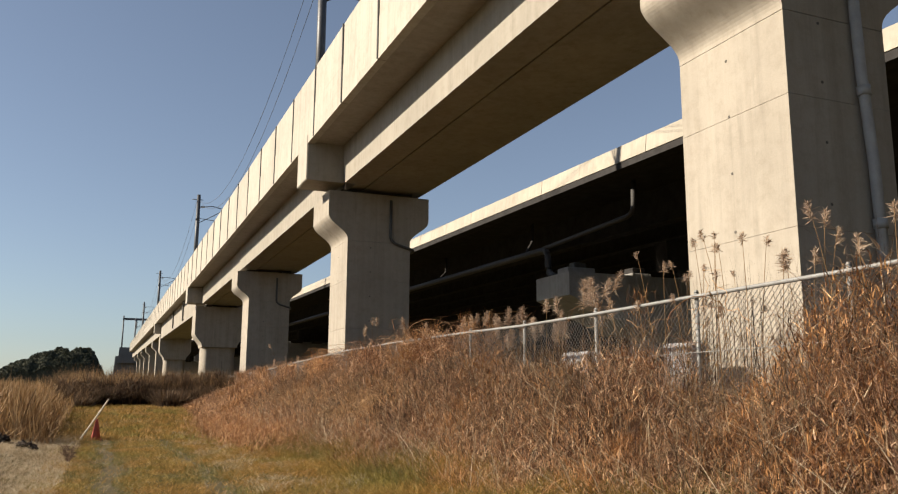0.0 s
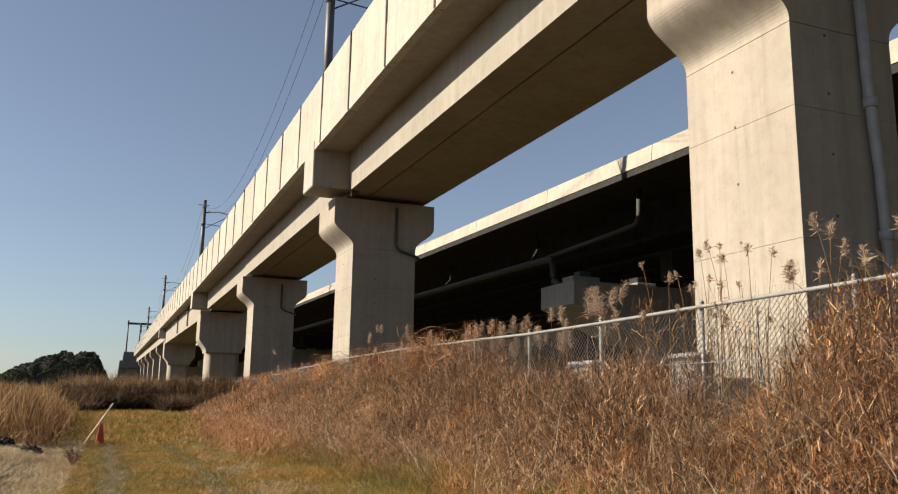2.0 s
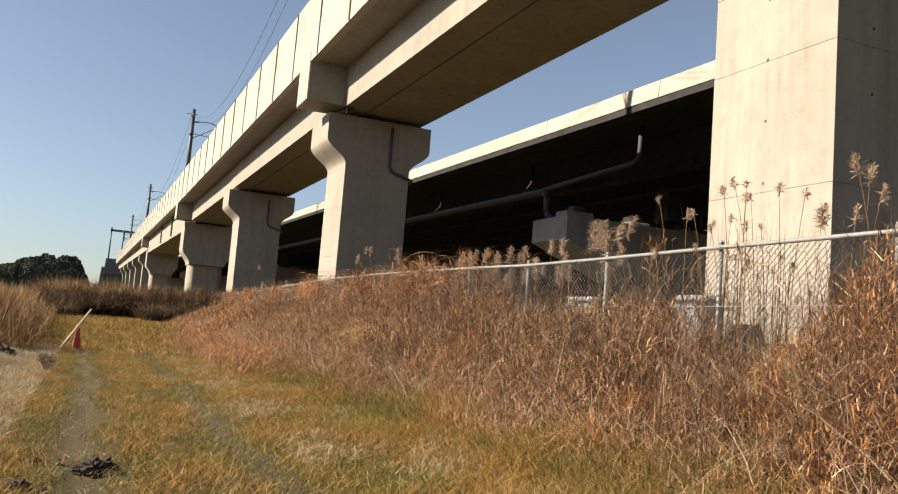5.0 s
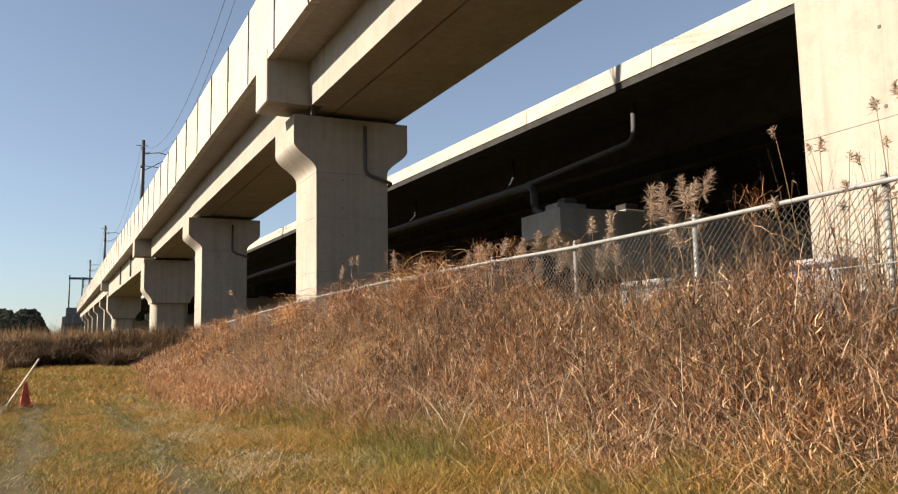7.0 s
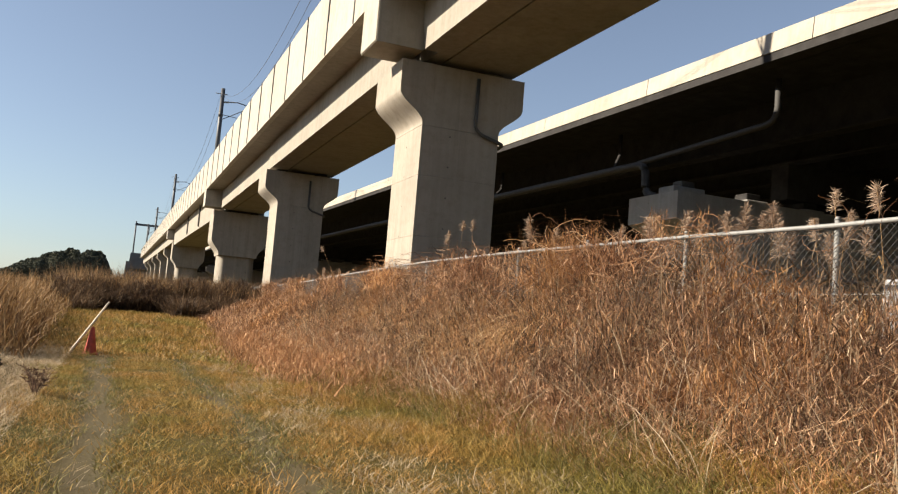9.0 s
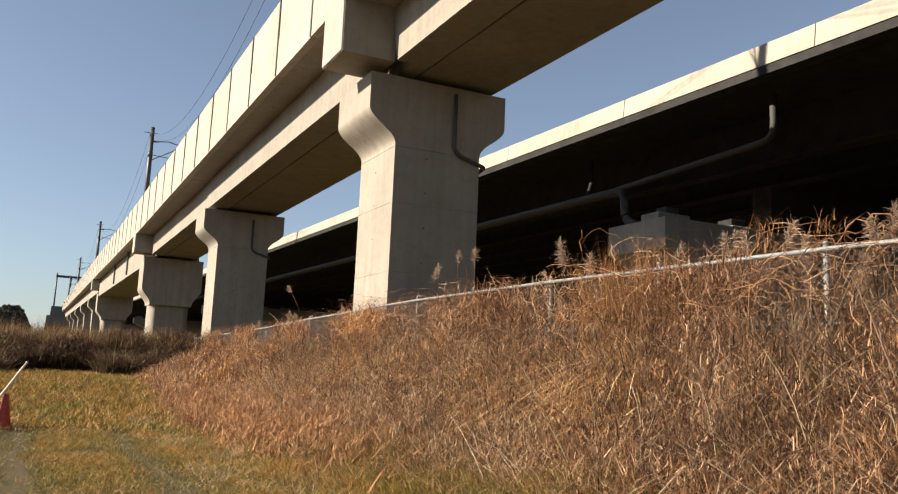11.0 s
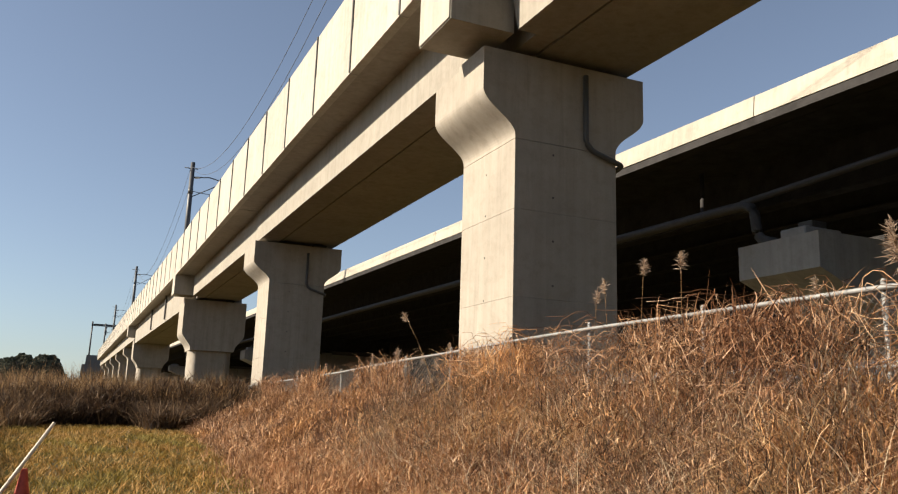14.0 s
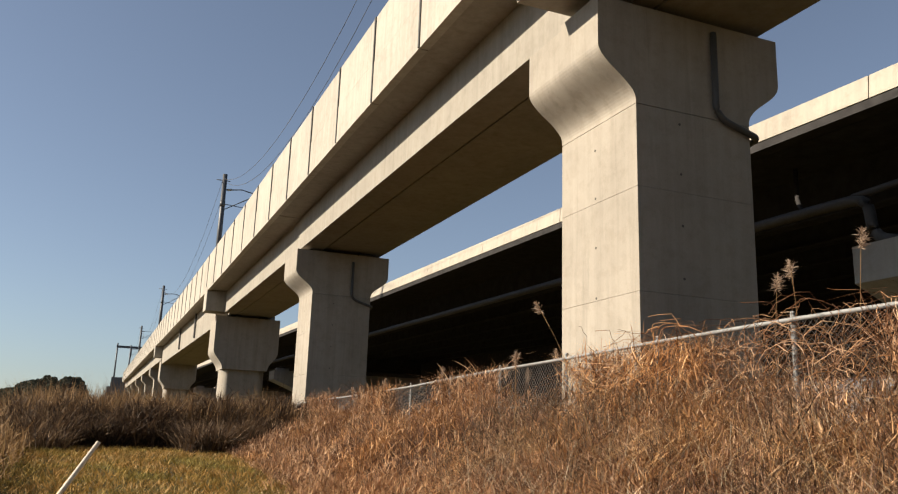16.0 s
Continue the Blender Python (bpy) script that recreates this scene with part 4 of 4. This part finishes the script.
for k in range(16):
    reed(rr.uniform(6.2, 7.4), rr.uniform(18.5, 38), rr.uniform(1.3, 1.9), rr.uniform(0, 0.2), rr.uniform(0, 6.28), rr.uniform(0.7, 1.2))
for y in (21.3, 22.2, 22.9, 23.4):             # a tall group beyond the second pier's fence bay
    reed(6.5 + 0.1 * (y - 21), y, rr.uniform(2.2, 2.6), rr.uniform(0.05, 0.15), rr.uniform(0, 6.28), 0.9)
reed(4.55, 25.1, 1.75, 0.05, 1.0, 0.9)
reed(4.7, 23.6, 2.1, 0.3, 2.4, 0.6)


# ---- vines over the fence ----
def vines(y0, y1, count, seed, high=3.42):
    r = random.Random(seed)
    bm = bmesh.new()
    for k in range(count):
        y = r.uniform(y0, y1)
        p = Vector((FENCE_X + r.uniform(-0.45, 0.15), y, r.uniform(2.3, high - 0.25)))
        d = Vector((r.gauss(0, 0.5), r.gauss(0, 1), r.gauss(0.3, 0.8))).normalized()
        pts = [p.copy()]
        for s in range(9):
            d = (d + Vector((r.gauss(0, 0.35), r.gauss(0, 0.45), r.gauss(-0.12, 0.4)))).normalized()
            p = p + d * 0.1
            p.z = min(p.z, high)
            pts.append(p.copy())
        tube(pts, r.uniform(0.0015, 0.0038), 3, bm, False)
    me = bpy.data.meshes.new("dry_vines")
    bm.to_mesh(me)
    bm.free()
    me.materials.append(DRY)
    tagged(new("dry_vines", me), "pale tangled dead vines draped over the fence", "vines", kind="stuff")


vines(13.5, 25.0, 1700, 3)
vines(15.7, 17.0, 110, 6, 3.7)
vines(6.5, 13.5, 60, 4)


# ---- things on the track ----
def traffic_cone(x, y):
    z = ground_z(x, y)
    ob = thing("traffic_cone", "small faded red traffic cone standing on the track edge", "traffic cone", (x, y, z))
    bm = bmesh.new()
    bmesh.ops.create_cone(bm, cap_ends=True, segments=20, radius1=0.115, radius2=0.03, depth=0.5, matrix=Matrix.Translation((0, 0, 0.28)))
    part("body", bm, RED, ob)
    part("base", box(-0.14, 0.14, -0.14, 0.14, 0, 0.035, 0.01), RED, ob)
    st = thing("wooden_pole", "pale weathered pole leaning over the traffic cone", "pole", (x - 0.36, y - 0.05, z))
    part("shaft", tube([(0, 0, 0.02), (0.3, 0.03, 0.52), (0.6, 0.06, 1.03)], [0.024, 0.022, 0.019], 8), POLE, st)


traffic_cone(-0.02, 24.3)


def clod(x, y, size, seed):
    bm = bmesh.new()
    bmesh.ops.create_icosphere(bm, subdivisions=4, radius=size)
    for v in bm.verts:
        n = noise.noise(v.co * 14 + Vector((seed, 0, 0))) + 0.7 * noise.noise(v.co * 45 + Vector((seed, 3, 0)))
        v.co *= 1 + 0.7 * n
        v.co.z *= 0.6
    me = bpy.data.meshes.new("soil_clod")
    bm.to_mesh(me)
    bm.free()
    me.materials.append(SOIL)
    ob = new("soil_clod", me)
    ob.location = (x, y, ground_z(x, y) + size * 0.22)
    tagged(ob, "dark clod of turned soil lying on the track", "soil clod", "soil clods")


for k, (x, y, s) in enumerate(((0.33, 8.2, 0.13), (-0.1, 8.5, 0.05), (0.06, 8.45, 0.04), (0.45, 8.1, 0.06), (-0.14, 7.5, 0.06), (-0.02, 7.4, 0.04), (-1.3, 20.1, 0.18), (-1.9, 20.6, 0.24))):
    clod(x, y, s, k)


def weed(x, y):
    bm = bmesh.new()
    r = random.Random(5)
    for k in range(34):
        a, h = r.uniform(0, 6.28), r.uniform(0.12, 0.34)
        d = Vector((math.cos(a), math.sin(a), 0)) * r.uniform(0.03, 0.2)
        mid = d * 0.4 + Vector((r.gauss(0, 0.03), r.gauss(0, 0.03), h * 0.6))
        tip = d + Vector((0, 0, h))
        tube([(0, 0, 0), mid, tip], [0.004, 0.003, 0.0015], 3, bm, False)
        for j in range(4):
            e = Vector((r.gauss(0, 0.05), r.gauss(0, 0.05), r.uniform(0.0, 0.06)))
            s = r.uniform(0.3, 1.0)
            p = mid.lerp(tip, s)
            tube([p, p + e], [0.0025, 0.005], 3, bm, False)
    me = bpy.data.meshes.new("withered_weed")
    bm.to_mesh(me)
    bm.free()
    me.materials.append(STEMS)
    ob = new("withered_weed", me)
    ob.location = (x, y, ground_z(x, y) - 0.02)
    tagged(ob, "withered brown weed clump on the straw shoulder", "weed")


weed(-0.4, 17.1)


def concrete_block(x, y, l, h):
    bm = box(-0.15, 0.15, -l / 2, l / 2, 0, h, 0.03)
    ob = thing("concrete_block", "pale weathered concrete block on the ground behind the fence", "concrete block", (x, y, BANK_Z - 0.05), "blocks behind the fence")
    part("body", bm, BLOCK, ob)


for y, l in ((9.5, 0.55), (12.0, 0.75), (16.1, 1.9), (18.1, 1.9), (20.1, 1.9), (22.4, 1.5)):
    concrete_block(6.9, y, l, 1.08)


# ---- far hill ----
def hill_top(a, b):
    """Height of the wooded hill above its foot."""
    z = 16.6 * max(0, 1 - (max(0, -a + 2) / 34) ** 1.3) * max(0, 1 - max(0, (a - 8) / 10.5) ** 3)
    z *= 1 - 0.35 * min(1, abs(b) / 12) ** 2
    return z + 1.7 * noise.noise((a * 0.3, b * 0.3, 0)) + 0.9 * noise.noise((a * 0.8, b * 0.8, 5))


def hill():
    ob = thing("wooded_hill", "low distant hill covered in dark evergreen trees", "hill", (-17, 320, 0.5))
    r = random.Random(2)
    verts, faces = [], []
    for k in range(36000):
        a, b = r.uniform(-32, 18.4), r.uniform(-12, 8)
        z = hill_top(a, b) * (1 if r.random() < 0.6 else r.random() ** 0.5)
        c = Vector((a, b, z))
        s = r.uniform(0.15, 0.5)
        n1 = Vector((r.gauss(0, 1), r.gauss(0, 1), r.gauss(0, 1))).normalized()
        n2 = n1.cross(Vector((r.gauss(0, 1), r.gauss(0, 1), r.gauss(0, 1)))).normalized()
        m = len(verts)
        verts += [c + n1 * s, c + n2 * s * 0.7, c - n1 * s * 0.8, c - n2 * s * 0.6]
        faces.append((m, m + 1, m + 2, m + 3))
    p = new("tree_crowns", mesh_of("tree_crowns", verts, faces, LEAVES))
    p.parent = ob
    n = 70
    grid = [(-33 + 52 * i / (n - 1), -12.5 + 22 * j / 19, max(hill_top(-33 + 52 * i / (n - 1), -12.5 + 22 * j / 19) - 0.25, 0) * (0 if j == 0 or i == n - 1 else 1)) for j in range(20) for i in range(n)]
    quads = [(j * n + i, j * n + i + 1, (j + 1) * n + i + 1, (j + 1) * n + i) for j in range(19) for i in range(n - 1)]
    s = new("slope", mesh_of("slope", grid, quads, LEAVES))
    s.parent = ob


hill()
